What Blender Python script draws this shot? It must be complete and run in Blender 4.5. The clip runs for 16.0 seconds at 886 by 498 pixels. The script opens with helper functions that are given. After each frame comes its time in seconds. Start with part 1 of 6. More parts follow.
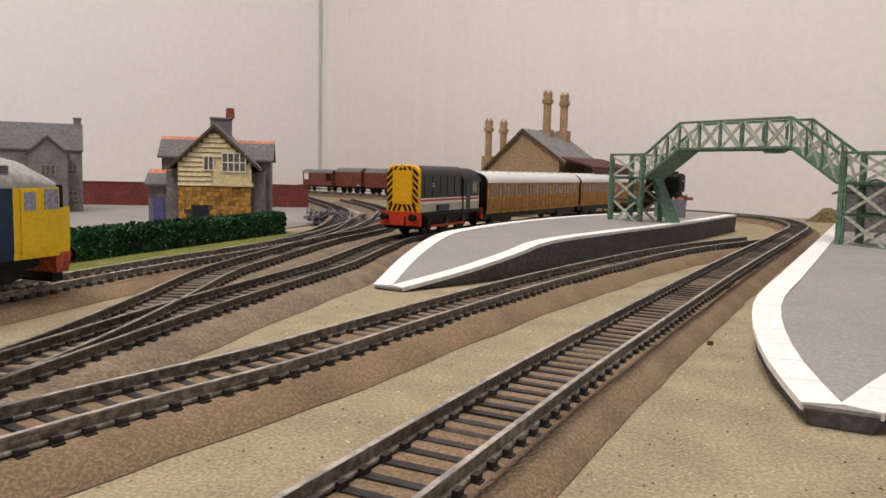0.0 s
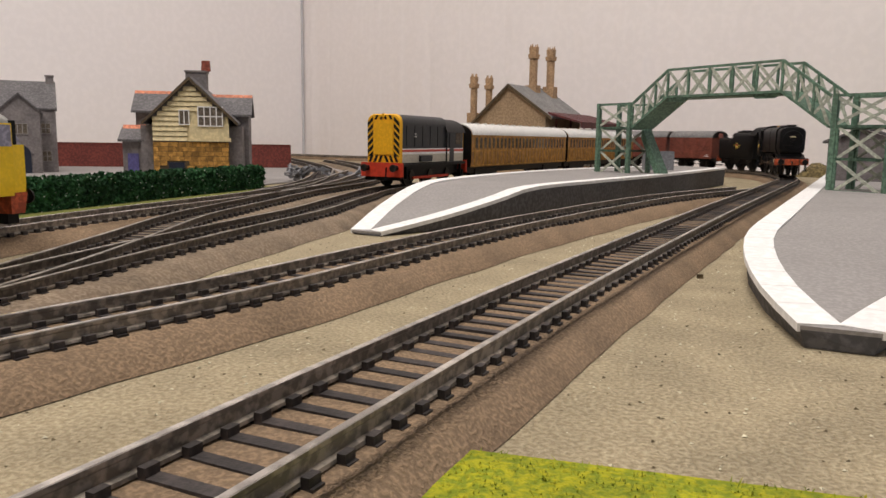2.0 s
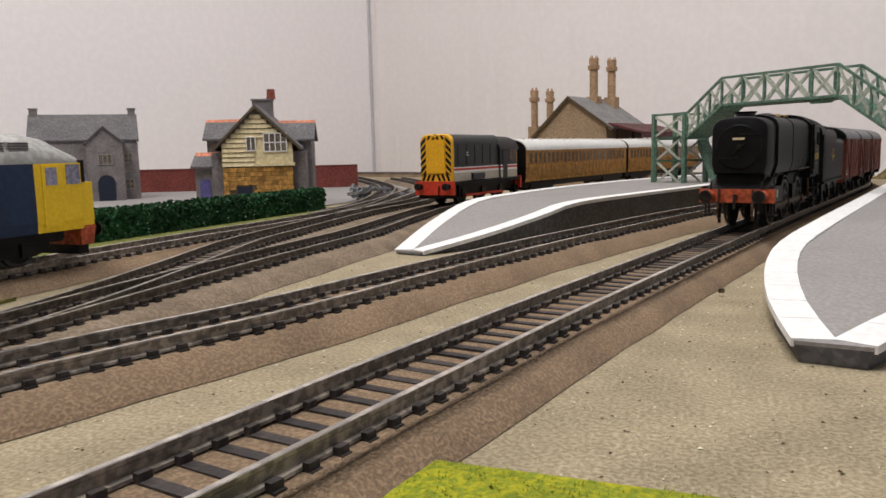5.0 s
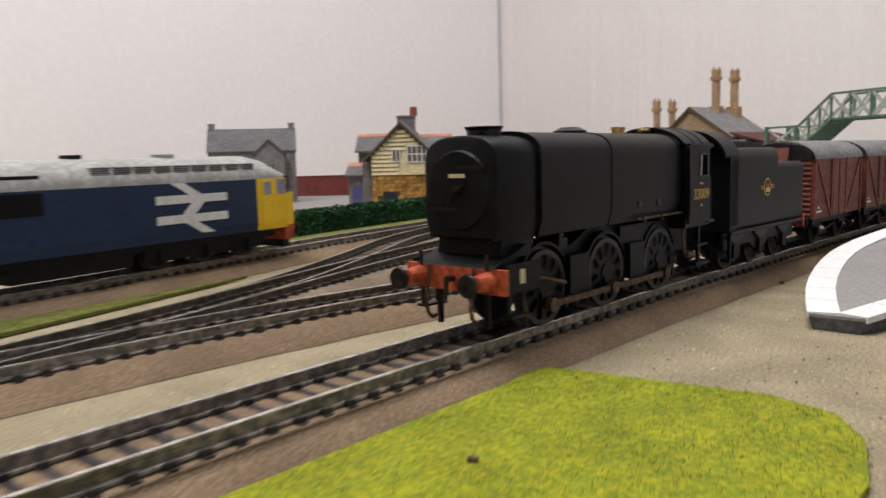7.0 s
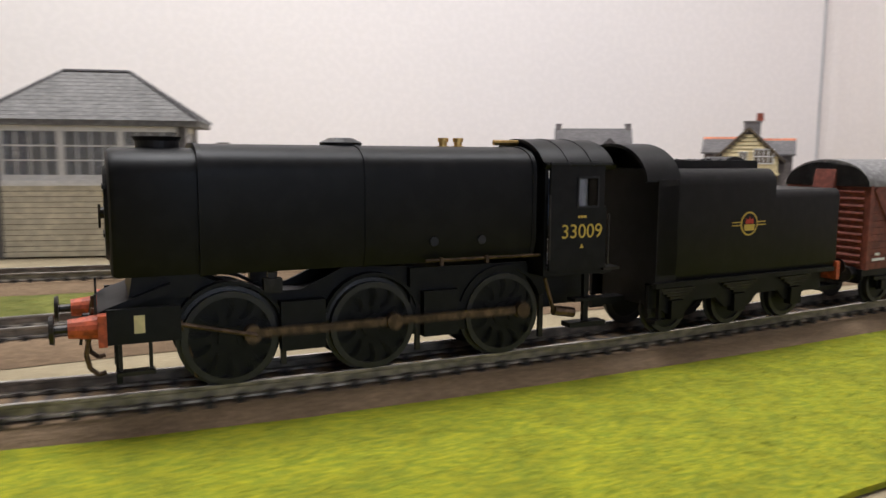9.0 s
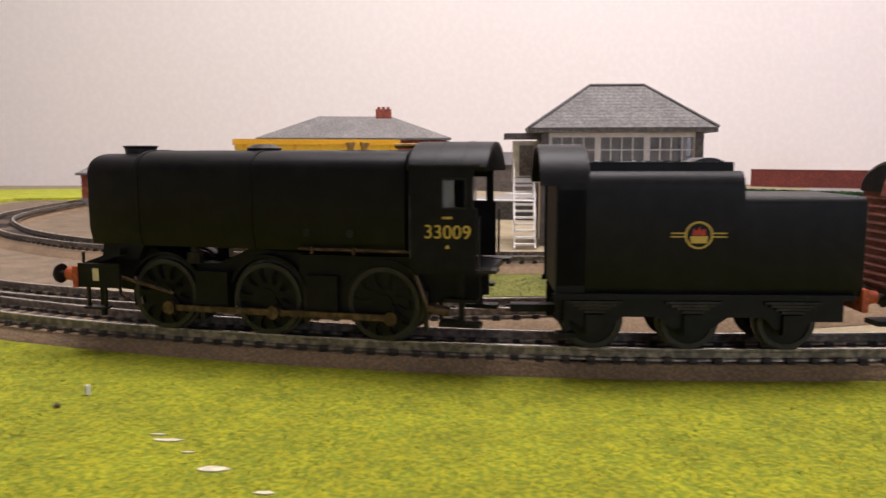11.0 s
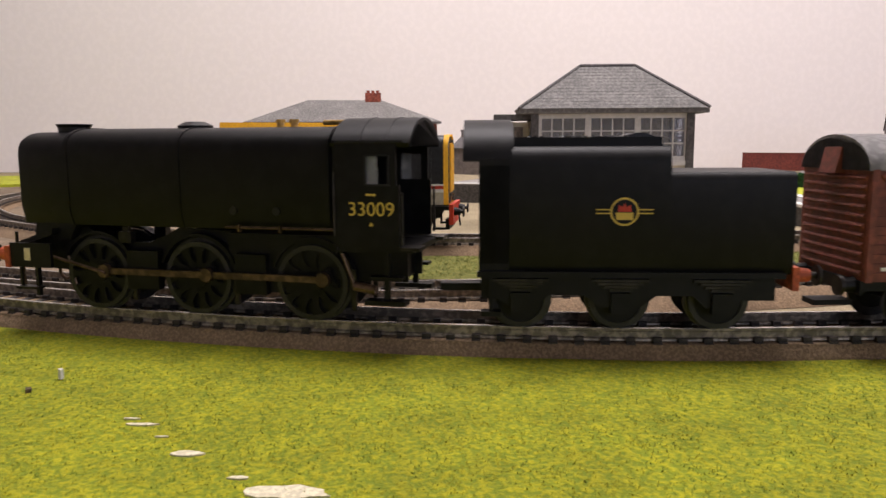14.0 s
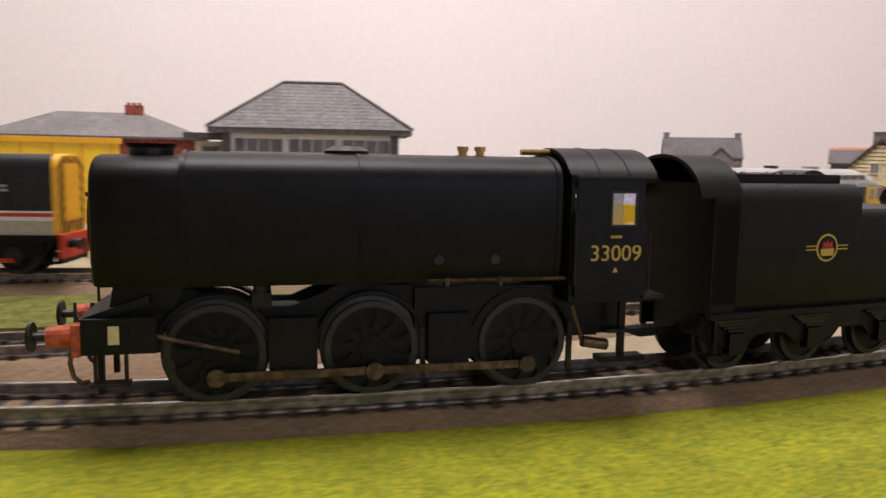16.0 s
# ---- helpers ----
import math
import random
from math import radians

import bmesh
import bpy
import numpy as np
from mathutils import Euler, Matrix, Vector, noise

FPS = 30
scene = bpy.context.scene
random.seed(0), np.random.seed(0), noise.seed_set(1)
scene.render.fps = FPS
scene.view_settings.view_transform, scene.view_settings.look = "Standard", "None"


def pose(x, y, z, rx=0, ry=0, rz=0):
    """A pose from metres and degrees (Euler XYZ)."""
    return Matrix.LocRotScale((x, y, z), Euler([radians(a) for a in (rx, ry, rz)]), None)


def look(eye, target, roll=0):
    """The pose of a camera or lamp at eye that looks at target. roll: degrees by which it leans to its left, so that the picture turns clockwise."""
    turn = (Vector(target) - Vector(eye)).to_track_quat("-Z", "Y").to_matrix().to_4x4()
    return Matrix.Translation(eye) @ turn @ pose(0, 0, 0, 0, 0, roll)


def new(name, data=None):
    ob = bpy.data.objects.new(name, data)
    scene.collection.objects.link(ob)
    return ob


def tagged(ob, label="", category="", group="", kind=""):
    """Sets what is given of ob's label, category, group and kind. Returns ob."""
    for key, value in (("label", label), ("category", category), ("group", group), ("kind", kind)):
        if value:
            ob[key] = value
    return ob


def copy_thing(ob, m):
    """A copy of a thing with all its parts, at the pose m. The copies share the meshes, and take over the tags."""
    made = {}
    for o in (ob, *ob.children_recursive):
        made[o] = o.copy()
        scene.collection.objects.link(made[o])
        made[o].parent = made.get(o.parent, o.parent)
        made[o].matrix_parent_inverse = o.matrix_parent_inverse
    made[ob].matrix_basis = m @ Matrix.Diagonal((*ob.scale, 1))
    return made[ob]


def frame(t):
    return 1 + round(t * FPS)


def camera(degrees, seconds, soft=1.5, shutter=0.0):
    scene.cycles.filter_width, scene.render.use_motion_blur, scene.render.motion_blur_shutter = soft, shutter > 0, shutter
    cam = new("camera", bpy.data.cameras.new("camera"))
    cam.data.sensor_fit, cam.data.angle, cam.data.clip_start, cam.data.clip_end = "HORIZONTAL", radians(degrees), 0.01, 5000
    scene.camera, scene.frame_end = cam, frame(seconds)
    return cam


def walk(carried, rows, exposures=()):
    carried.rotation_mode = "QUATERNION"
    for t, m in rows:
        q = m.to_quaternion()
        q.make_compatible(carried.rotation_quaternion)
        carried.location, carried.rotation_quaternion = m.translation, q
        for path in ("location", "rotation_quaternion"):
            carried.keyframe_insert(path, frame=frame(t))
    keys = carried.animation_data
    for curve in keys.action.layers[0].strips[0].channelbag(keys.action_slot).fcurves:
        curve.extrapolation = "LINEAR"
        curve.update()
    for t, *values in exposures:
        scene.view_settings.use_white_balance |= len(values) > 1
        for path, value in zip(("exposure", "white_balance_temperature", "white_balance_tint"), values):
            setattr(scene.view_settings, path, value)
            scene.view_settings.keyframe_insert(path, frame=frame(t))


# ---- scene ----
cam = camera(60.57, 16.0, soft=1.5, shutter=0.5)
PATH = [
    (0, (0.1663, 0.4026, 0.0557), (-0.0843, 1.3653, -0.0463), 1.27),
    (0.5, (0.1643, 0.4033, 0.0517), (-0.0795, 1.3680, -0.0481), 2.07),
    (1, (0.1665, 0.4083, 0.0432), (-0.0802, 1.3682, -0.0906), 1.20),
    (1.5, (0.1676, 0.4141, 0.0437), (-0.0668, 1.3756, -0.0995), 0.75),
    (2, (0.1673, 0.4152, 0.0431), (-0.0671, 1.3767, -0.1006), 0.77),
    (2.5, (0.1675, 0.4150, 0.0433), (-0.0646, 1.3769, -0.1006), 0.68),
    (3, (0.1675, 0.4161, 0.0427), (-0.0646, 1.3787, -0.0972), 0.58),
    (5.5, (0.1915, 0.4029, 0.0480), (-0.1644, 1.3303, -0.0715), -1.58),
    (6, (0.1943, 0.3948, 0.0476), (-0.1762, 1.3181, -0.0580), -1.41),
    (6.5, (0.1995, 0.3793, 0.0476), (-0.2071, 1.2861, -0.0670), -1.56),
    (7, (0.2171, 0.3358, 0.0545), (-0.2654, 1.2037, -0.0648), -1.55),
    (7.5, (0.2278, 0.2983, 0.0545), (-0.3242, 1.1229, -0.0697), -0.89),
    (8, (0.2314, 0.2569, 0.0567), (-0.4001, 1.0241, -0.0555), 0.50),
    (8.5, (0.2310, 0.2210, 0.0581), (-0.4616, 0.9330, -0.0576), 0.64),
    (11, (0.1680, -0.0150, 0.0595), (-0.7226, 0.4228, -0.0639), -0.05),
    (11.5, (0.1664, -0.0223, 0.0597), (-0.7355, 0.3924, -0.0612), 0.23),
    (12, (0.1657, -0.0244, 0.0584), (-0.7391, 0.3813, -0.0710), 0.28),
    (12.5, (0.1647, -0.0232, 0.0567), (-0.7339, 0.3947, -0.0777), 0.55),
    (13, (0.1625, -0.0163, 0.0562), (-0.7260, 0.4200, -0.0861), 0.07),
    (13.5, (0.1636, -0.0144, 0.0580), (-0.7223, 0.4271, -0.0840), -0.11),
    (14, (0.1645, -0.0110, 0.0569), (-0.7194, 0.4346, -0.0846), -0.27),
    (14.5, (0.1662, 0.0003, 0.0591), (-0.7071, 0.4695, -0.0713), 0.27),
    (15, (0.1725, 0.0247, 0.0609), (-0.6832, 0.5274, -0.0621), 0.26),
    (15.5, (0.1768, 0.0536, 0.0605), (-0.6483, 0.6050, -0.0619), 0.45),
    (16, (0.1833, 0.0922, 0.0598), (-0.6042, 0.6974, -0.0569), 0.95),
]
walk(cam, [(t, look(eye, target, roll)) for t, eye, target, roll in PATH],
     exposures=((0, -0.2, 6500, 10), (3, -0.2, 6500, 10), (5.5, -0.18, 6100, 8), (6.5, -0.18, 6100, 8), (7.5, 0.0, 6050, 7), (8.5, 0.06, 6050, 7), (11, 0.16, 6400, 17), (13, 0.06, 6450, 17), (16, 0.06, 6450, 17)))

# ---- world and light ----
world = bpy.data.worlds.new("room_air")
scene.world = world
world.use_nodes = True
world.node_tree.nodes["Background"].inputs[0].default_value = (1.0, 0.96, 0.93, 1)
world.node_tree.nodes["Background"].inputs[1].default_value = 0.13


def lamp(name, place, target, size, watts, colour):
    data = bpy.data.lights.new(name, "AREA")
    data.shape, data.size, data.size_y = "RECTANGLE", size[0], size[1]
    data.energy, data.color = watts, colour
    ob = new(name, data)
    ob.matrix_world = look(place, target)
    return ob


lamp("ceiling_lamp_light", (-0.28, 0.26, 1.44), (-0.28, 0.261, 0), (0.8, 0.8), 25.5, (1.0, 0.95, 0.925))
# second ceiling lamp, unseen, added to even the brightness towards the station
lamp("second_lamp_light", (0.15, 1.0, 1.44), (0.15, 1.001, 0), (0.45, 0.45), 10.0, (1.0, 0.95, 0.925))
# cool fill added beyond view, set as daylight in an assumed east window
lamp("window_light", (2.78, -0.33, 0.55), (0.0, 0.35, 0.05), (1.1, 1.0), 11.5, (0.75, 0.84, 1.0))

# ---- materials ----
def mat(name, colour, rough=0.6, metal=0.0, vary=0.15, grain=600.0, stain=40.0, bump=0.2, second=None, mix_low=0.45, mix_high=0.6, spec=0.4, coat=0.0, depth=0.0006, per_object=0.0):
    """A surface with a fine grain and broader stains, sizes in bumps per metre."""
    m = bpy.data.materials.new(name)
    m.use_nodes = True
    nt = m.node_tree
    b = nt.nodes["Principled BSDF"]
    b.inputs["Roughness"].default_value, b.inputs["Metallic"].default_value = rough, metal
    b.inputs["Specular IOR Level"].default_value = spec
    b.inputs["Coat Weight"].default_value = coat
    co = nt.nodes.new("ShaderNodeTexCoord")
    fine = nt.nodes.new("ShaderNodeTexNoise")
    fine.inputs["Scale"].default_value, fine.inputs["Detail"].default_value = grain, 4
    broad = nt.nodes.new("ShaderNodeTexNoise")
    broad.inputs["Scale"].default_value, broad.inputs["Detail"].default_value = stain, 3
    nt.links.new(co.outputs["Object"], fine.inputs["Vector"])
    nt.links.new(co.outputs["Object"], broad.inputs["Vector"])
    ramp = nt.nodes.new("ShaderNodeMapRange")
    ramp.inputs[1].default_value, ramp.inputs[2].default_value = mix_low, mix_high
    nt.links.new(fine.outputs["Fac"], ramp.inputs[0])
    dark = [c * (1 - vary) for c in colour]
    two = second or [min(1, c * (1 + vary)) for c in colour]
    mix = nt.nodes.new("ShaderNodeMix")
    mix.data_type = "RGBA"
    mix.inputs[6].default_value, mix.inputs[7].default_value = (*dark, 1) if not second else (*colour, 1), (*two, 1)
    nt.links.new(ramp.outputs[0], mix.inputs[0])
    tone = nt.nodes.new("ShaderNodeMix")
    tone.data_type, tone.blend_type = "RGBA", "MULTIPLY"
    tone.inputs[0].default_value = 1.0
    grey = nt.nodes.new("ShaderNodeMapRange")
    grey.inputs[1].default_value, grey.inputs[2].default_value = 0.3, 0.7
    grey.inputs[3].default_value, grey.inputs[4].default_value = 1 - vary, 1 + vary * 0.5
    nt.links.new(broad.outputs["Fac"], grey.inputs[0])
    last = grey.outputs[0]
    if per_object:
        info = nt.nodes.new("ShaderNodeObjectInfo")
        spread = nt.nodes.new("ShaderNodeMapRange")
        spread.inputs[3].default_value, spread.inputs[4].default_value = 1 - per_object, 1 + per_object
        nt.links.new(info.outputs["Random"], spread.inputs[0])
        times = nt.nodes.new("ShaderNodeMath")
        times.operation = "MULTIPLY"
        nt.links.new(last, times.inputs[0])
        nt.links.new(spread.outputs[0], times.inputs[1])
        last = times.outputs[0]
    nt.links.new(mix.outputs[2], tone.inputs[6])
    nt.links.new(last, tone.inputs[7])
    nt.links.new(tone.outputs[2], b.inputs["Base Color"])
    if bump:
        bp = nt.nodes.new("ShaderNodeBump")
        bp.inputs["Strength"].default_value, bp.inputs["Distance"].default_value = bump, depth
        nt.links.new(fine.outputs["Fac"], bp.inputs["Height"])
        nt.links.new(bp.outputs[0], b.inputs["Normal"])
    return m


M = {
    "wall": mat("wall_paint", (0.84, 0.79, 0.775), 0.75, vary=0.015, grain=90, stain=3, bump=0.03, depth=0.001),
    "paper": mat("wallpaper", (0.83, 0.775, 0.755), 0.7, vary=0.015, grain=90, stain=4, bump=0.04, depth=0.001),
    "ceiling": mat("ceiling_paint", (0.8, 0.78, 0.75), 0.9, vary=0.03, grain=60, stain=3),
    "floor": mat("floor_carpet", (0.25, 0.2, 0.16), 0.95, vary=0.2, grain=300, stain=6),
    "wood": mat("board_wood", (0.28, 0.15, 0.07), 0.6, vary=0.3, grain=220, stain=30),
    "sand": mat("sand_mat", (0.29, 0.232, 0.14), 0.95, vary=0.2, grain=1100, stain=55, bump=0.9, second=(0.42, 0.35, 0.225), mix_low=0.42, mix_high=0.62, depth=0.0012),
    "speck": mat("dark_speck", (0.12, 0.09, 0.05), 0.95, vary=0.3, grain=900),
    "cork": mat("track_foam", (0.23, 0.155, 0.092), 0.95, vary=0.22, grain=1400, stain=45, bump=0.7, depth=0.0008),
    "ballast": mat("ballast", (0.17, 0.122, 0.078), 0.95, vary=0.3, grain=900, stain=60, bump=0.8, second=(0.25, 0.19, 0.13), depth=0.0008),
    "sleeper": mat("sleeper_plastic", (0.036, 0.028, 0.025), 0.6, vary=0.3, grain=700, bump=0.3, per_object=0.35),
    "rail": mat("rail_nickel", (0.25, 0.215, 0.175), 0.42, metal=0.45, vary=0.35, grain=500, stain=60, bump=0.1),
    "rust_rail": mat("weathered_rail", (0.12, 0.095, 0.07), 0.6, metal=0.3, vary=0.35, grain=500, stain=60, bump=0.15),
    "dull_top": mat("dull_rail_head", (0.30, 0.27, 0.23), 0.4, metal=0.6, vary=0.35, grain=300, stain=50, bump=0.05),
    "railtop": mat("rail_head", (0.66, 0.62, 0.56), 0.26, metal=0.85, vary=0.25, grain=300, stain=50, bump=0.05),
    "grass": mat("grass_mat", (0.165, 0.205, 0.007), 0.95, vary=0.2, grain=900, stain=70, bump=0.5, second=(0.345, 0.325, 0.006), mix_low=0.4, mix_high=0.64, depth=0.0015),
    "blade": mat("grass_fibre", (0.15, 0.19, 0.006), 0.8, vary=0.25, grain=160, stain=45, bump=0.0, second=(0.335, 0.31, 0.005), mix_low=0.4, mix_high=0.62),
    "grass_dark": mat("dull_grass", (0.11, 0.125, 0.02), 0.95, vary=0.25, grain=900, stain=70, bump=0.8, second=(0.2, 0.19, 0.04), depth=0.001),
    "hedge": mat("hedge_foam", (0.014, 0.06, 0.018), 0.9, vary=0.4, grain=500, bump=1.0, second=(0.03, 0.115, 0.034), depth=0.002),
    "fleck": mat("hedge_fleck", (0.5, 0.55, 0.45), 0.9),
    "plat": mat("platform_card", (0.27, 0.25, 0.235), 0.8, vary=0.1, grain=800, stain=25, bump=0.15),
    "plat_side": mat("platform_side", (0.09, 0.085, 0.085), 0.75, vary=0.25, grain=500, stain=40, bump=0.3),
    "white": mat("white_edge", (0.78, 0.76, 0.73), 0.7, vary=0.06, grain=400, stain=60, bump=0.15),
    "stone": mat("grey_stone", (0.17, 0.15, 0.145), 0.85, vary=0.25, grain=420, stain=90, bump=0.35, second=(0.215, 0.19, 0.185), depth=0.0008),
    "slate": mat("slate_roof", (0.125, 0.115, 0.115), 0.7, vary=0.2, grain=500, stain=60, bump=0.4),
    "slate2": mat("grey_tile_roof", (0.20, 0.19, 0.18), 0.8, vary=0.2, grain=500, stain=50, bump=0.4, per_object=0.04),
    "ochre": mat("ochre_stone", (0.42, 0.22, 0.05), 0.85, vary=0.25, grain=300, stain=160, bump=0.5, per_object=0.3),
    "cream": mat("cream_board", (0.66, 0.55, 0.32), 0.6, vary=0.1, grain=300, stain=60, bump=0.15, per_object=0.06),
    "cream2": mat("pale_cream_paint", (0.62, 0.56, 0.42), 0.6, vary=0.12, grain=300, stain=60, bump=0.15, per_object=0.06),
    "gap": mat("dark_joint", (0.10, 0.07, 0.04), 0.9),
    "terracotta": mat("terracotta_ridge", (0.62, 0.22, 0.12), 0.75, vary=0.2, grain=400),
    "brick": mat("red_brick", (0.27, 0.065, 0.04), 0.8, vary=0.3, grain=500, stain=120, bump=0.4),
    "fence": mat("red_brown_wall", (0.16, 0.035, 0.025), 0.8, vary=0.2, grain=400, bump=0.3),
    "tan": mat("tan_render", (0.36, 0.25, 0.15), 0.8, vary=0.15, grain=400, stain=70, bump=0.3),
    "chim": mat("buff_chimney", (0.42, 0.27, 0.15), 0.8, vary=0.2, grain=500, bump=0.4),
    "canopy": mat("maroon_canopy", (0.09, 0.02, 0.02), 0.6, vary=0.25, grain=300),
    "door": mat("violet_door", (0.10, 0.09, 0.24), 0.5, vary=0.15),
    "navy": mat("navy_door", (0.012, 0.018, 0.035), 0.5),
    "black": mat("black_paint", (0.0046, 0.0042, 0.0046), 0.46, vary=0.35, grain=260, stain=45, bump=0.1, spec=0.2),
    "black_gloss": mat("satin_black", (0.006, 0.006, 0.007), 0.36, vary=0.2, spec=0.4, bump=0.05),
    "dark_metal": mat("dark_steel", (0.03, 0.026, 0.023), 0.42, metal=0.6, vary=0.3, grain=400, bump=0.15),
    "rod": mat("weathered_rod", (0.11, 0.07, 0.045), 0.45, metal=0.7, vary=0.35, grain=400),
    "tyre": mat("steel_tyre", (0.028, 0.026, 0.025), 0.4, metal=0.25, vary=0.2),
    "beam_red": mat("orange_red_beam", (0.46, 0.085, 0.03), 0.55, vary=0.3, grain=500, stain=150),
    "red": mat("bright_red", (0.52, 0.04, 0.015), 0.5, vary=0.12),
    "brass": mat("brass", (0.55, 0.36, 0.12), 0.3, metal=0.9, vary=0.2),
    "gold": mat("gold_figure", (0.62, 0.43, 0.07), 0.5, vary=0.05),
    "yellow": mat("warning_yellow", (0.78, 0.40, 0.008), 0.5, vary=0.06, stain=60),
    "lemon": mat("bright_yellow", (0.88, 0.58, 0.015), 0.45, vary=0.05, stain=60),
    "blue": mat("rail_blue", (0.008, 0.026, 0.07), 0.5, vary=0.12, stain=50),
    "grey_roof": mat("pale_grey_roof", (0.36, 0.35, 0.32), 0.65, vary=0.15, grain=400, stain=70),
    "livery_dark": mat("charcoal_livery", (0.018, 0.019, 0.022), 0.42, vary=0.2),
    "beige": mat("beige_livery", (0.47, 0.42, 0.33), 0.5, vary=0.08),
    "teak": mat("teak_brown", (0.38, 0.185, 0.04), 0.5, vary=0.25, grain=200, stain=120, bump=0.1),
    "coach_white": mat("white_coach_roof", (0.66, 0.64, 0.6), 0.6, vary=0.08),
    "bauxite": mat("bauxite_brown", (0.185, 0.05, 0.032), 0.6, vary=0.2, grain=500, stain=90, bump=0.15, per_object=0.12),
    "van_roof": mat("van_roof_grey", (0.20, 0.19, 0.185), 0.65, vary=0.2),
    "green": mat("bridge_green", (0.11, 0.19, 0.13), 0.6, vary=0.25, grain=500),
    "pale_green": mat("bridge_grey_green", (0.42, 0.44, 0.36), 0.65, vary=0.2, grain=500),
    "strip": mat("corner_shadow_strip", (0.6, 0.59, 0.6), 0.6, vary=0.1),
    "silver": mat("silver_wheel", (0.6, 0.58, 0.55), 0.35, metal=0.6),
    "grey": mat("grey_plastic", (0.2, 0.2, 0.21), 0.6),
    "moss": mat("mossy_bank", (0.16, 0.12, 0.05), 0.95, vary=0.35, grain=300, stain=80, bump=1.0, depth=0.002),
    "lime": mat("lime_scatter", (0.42, 0.45, 0.03), 0.9, vary=0.2),
    "chip": mat("pale_bare_patch", (0.62, 0.56, 0.40), 0.9, vary=0.15, grain=900),
}
glass = bpy.data.materials.new("window_glass")
glass.use_nodes = True
gb_ = glass.node_tree.nodes["Principled BSDF"]
gb_.inputs["Base Color"].default_value = (0.75, 0.78, 0.85, 1)
gb_.inputs["Roughness"].default_value, gb_.inputs["Transmission Weight"].default_value = 0.08, 0.85
M["glass"] = glass
M["dim_glass"] = mat("dim_pane", (0.16, 0.13, 0.10), 0.12, vary=0.3, stain=120, bump=0.0, spec=0.6)
M["pale_glass"] = mat("pale_pane", (0.34, 0.33, 0.42), 0.1, vary=0.2, stain=90, bump=0.0, spec=0.7)

# ---- building helpers (shapes are built in millimetres) ----
def part(name, bm, material, parent=None, label="", bevel=0.0):
    """Links a bmesh, built in millimetres, as one mesh object under a thing or a part."""
    if bevel:
        bmesh.ops.bevel(bm, geom=[e for e in bm.edges if e.is_manifold and e.calc_face_angle(0) > 0.6], offset=bevel, segments=2, affect="EDGES", profile=0.6)
    bm.transform(Matrix.Scale(0.001, 4))
    bmesh.ops.recalc_face_normals(bm, faces=bm.faces)
    me = bpy.data.meshes.new(name)
    bm.to_mesh(me)
    bm.free()
    me.materials.append(M[material])
    ob = new(name, me)
    ob.parent = parent
    if label:
        tagged(ob, label)
    return ob


def smooth(ob, angle=40):
    ob.data.shade_smooth()
    ob.data.set_sharp_from_angle(angle=radians(angle))
    return ob


def thing(name, m, label, category, group="", kind=""):
    ob = new(name)
    ob.empty_display_size = 0.01
    ob.matrix_basis = m
    return tagged(ob, label, category, group, kind)


def box(bm, x0, x1, y0, y1, z0, z1):
    v = [bm.verts.new(p) for p in ((x0, y0, z0), (x1, y0, z0), (x1, y1, z0), (x0, y1, z0), (x0, y0, z1), (x1, y0, z1), (x1, y1, z1), (x0, y1, z1))]
    for f in ((3, 2, 1, 0), (4, 5, 6, 7), (0, 1, 5, 4), (1, 2, 6, 5), (2, 3, 7, 6), (3, 0, 4, 7)):
        bm.faces.new([v[i] for i in f])
    return bm


def boxes(*rows):
    bm = bmesh.new()
    for r in rows:
        box(bm, *r)
    return bm


def prism(bm, outline, axis, a, b):
    """Extrudes a closed outline of 2D points along x, y or z from a to b."""
    def at(p, k):
        return {"x": (k, p[0], p[1]), "y": (p[0], k, p[1]), "z": (p[0], p[1], k)}[axis]
    lo, hi = [bm.verts.new(at(p, a)) for p in outline], [bm.verts.new(at(p, b)) for p in outline]
    n = len(outline)
    bm.faces.new(lo[::-1])
    bm.faces.new(hi)
    for i in range(n):
        bm.faces.new((lo[i], lo[(i + 1) % n], hi[(i + 1) % n], hi[i]))
    return bm


def one_prism(outline, axis, a, b):
    return prism(bmesh.new(), outline, axis, a, b)


def tube(bm, p, q, r, n=10, r2=None):
    p, q = Vector(p), Vector(q)
    m = (q - p).to_track_quat("Z", "Y").to_matrix()
    r2 = r if r2 is None else r2
    rings = []
    for c, k in ((p, r), (q, r2)):
        rings.append([bm.verts.new(c + m @ Vector((k * math.cos(t * math.tau / n), k * math.sin(t * math.tau / n), 0))) for t in range(n)])
    for i in range(n):
        bm.faces.new((rings[0][i], rings[0][(i + 1) % n], rings[1][(i + 1) % n], rings[1][i]))
    bm.faces.new(rings[0][::-1])
    bm.faces.new(rings[1])
    return bm


def one_tube(*a, **k):
    return tube(bmesh.new(), *a, **k)


def bar(bm, p, q, w, t):
    """A rectangular bar from p to q, w across and t in height."""
    p, q = Vector(p), Vector(q)
    m = (q - p).to_track_quat("X", "Z").to_matrix()
    v = [bm.verts.new(c + m @ Vector((0, s * w / 2, u * t / 2))) for c in (p, q) for s, u in ((-1, -1), (1, -1), (1, 1), (-1, 1))]
    for f in ((3, 2, 1, 0), (4, 5, 6, 7), (0, 1, 5, 4), (1, 2, 6, 5), (2, 3, 7, 6), (3, 0, 4, 7)):
        bm.faces.new([v[i] for i in f])
    return bm


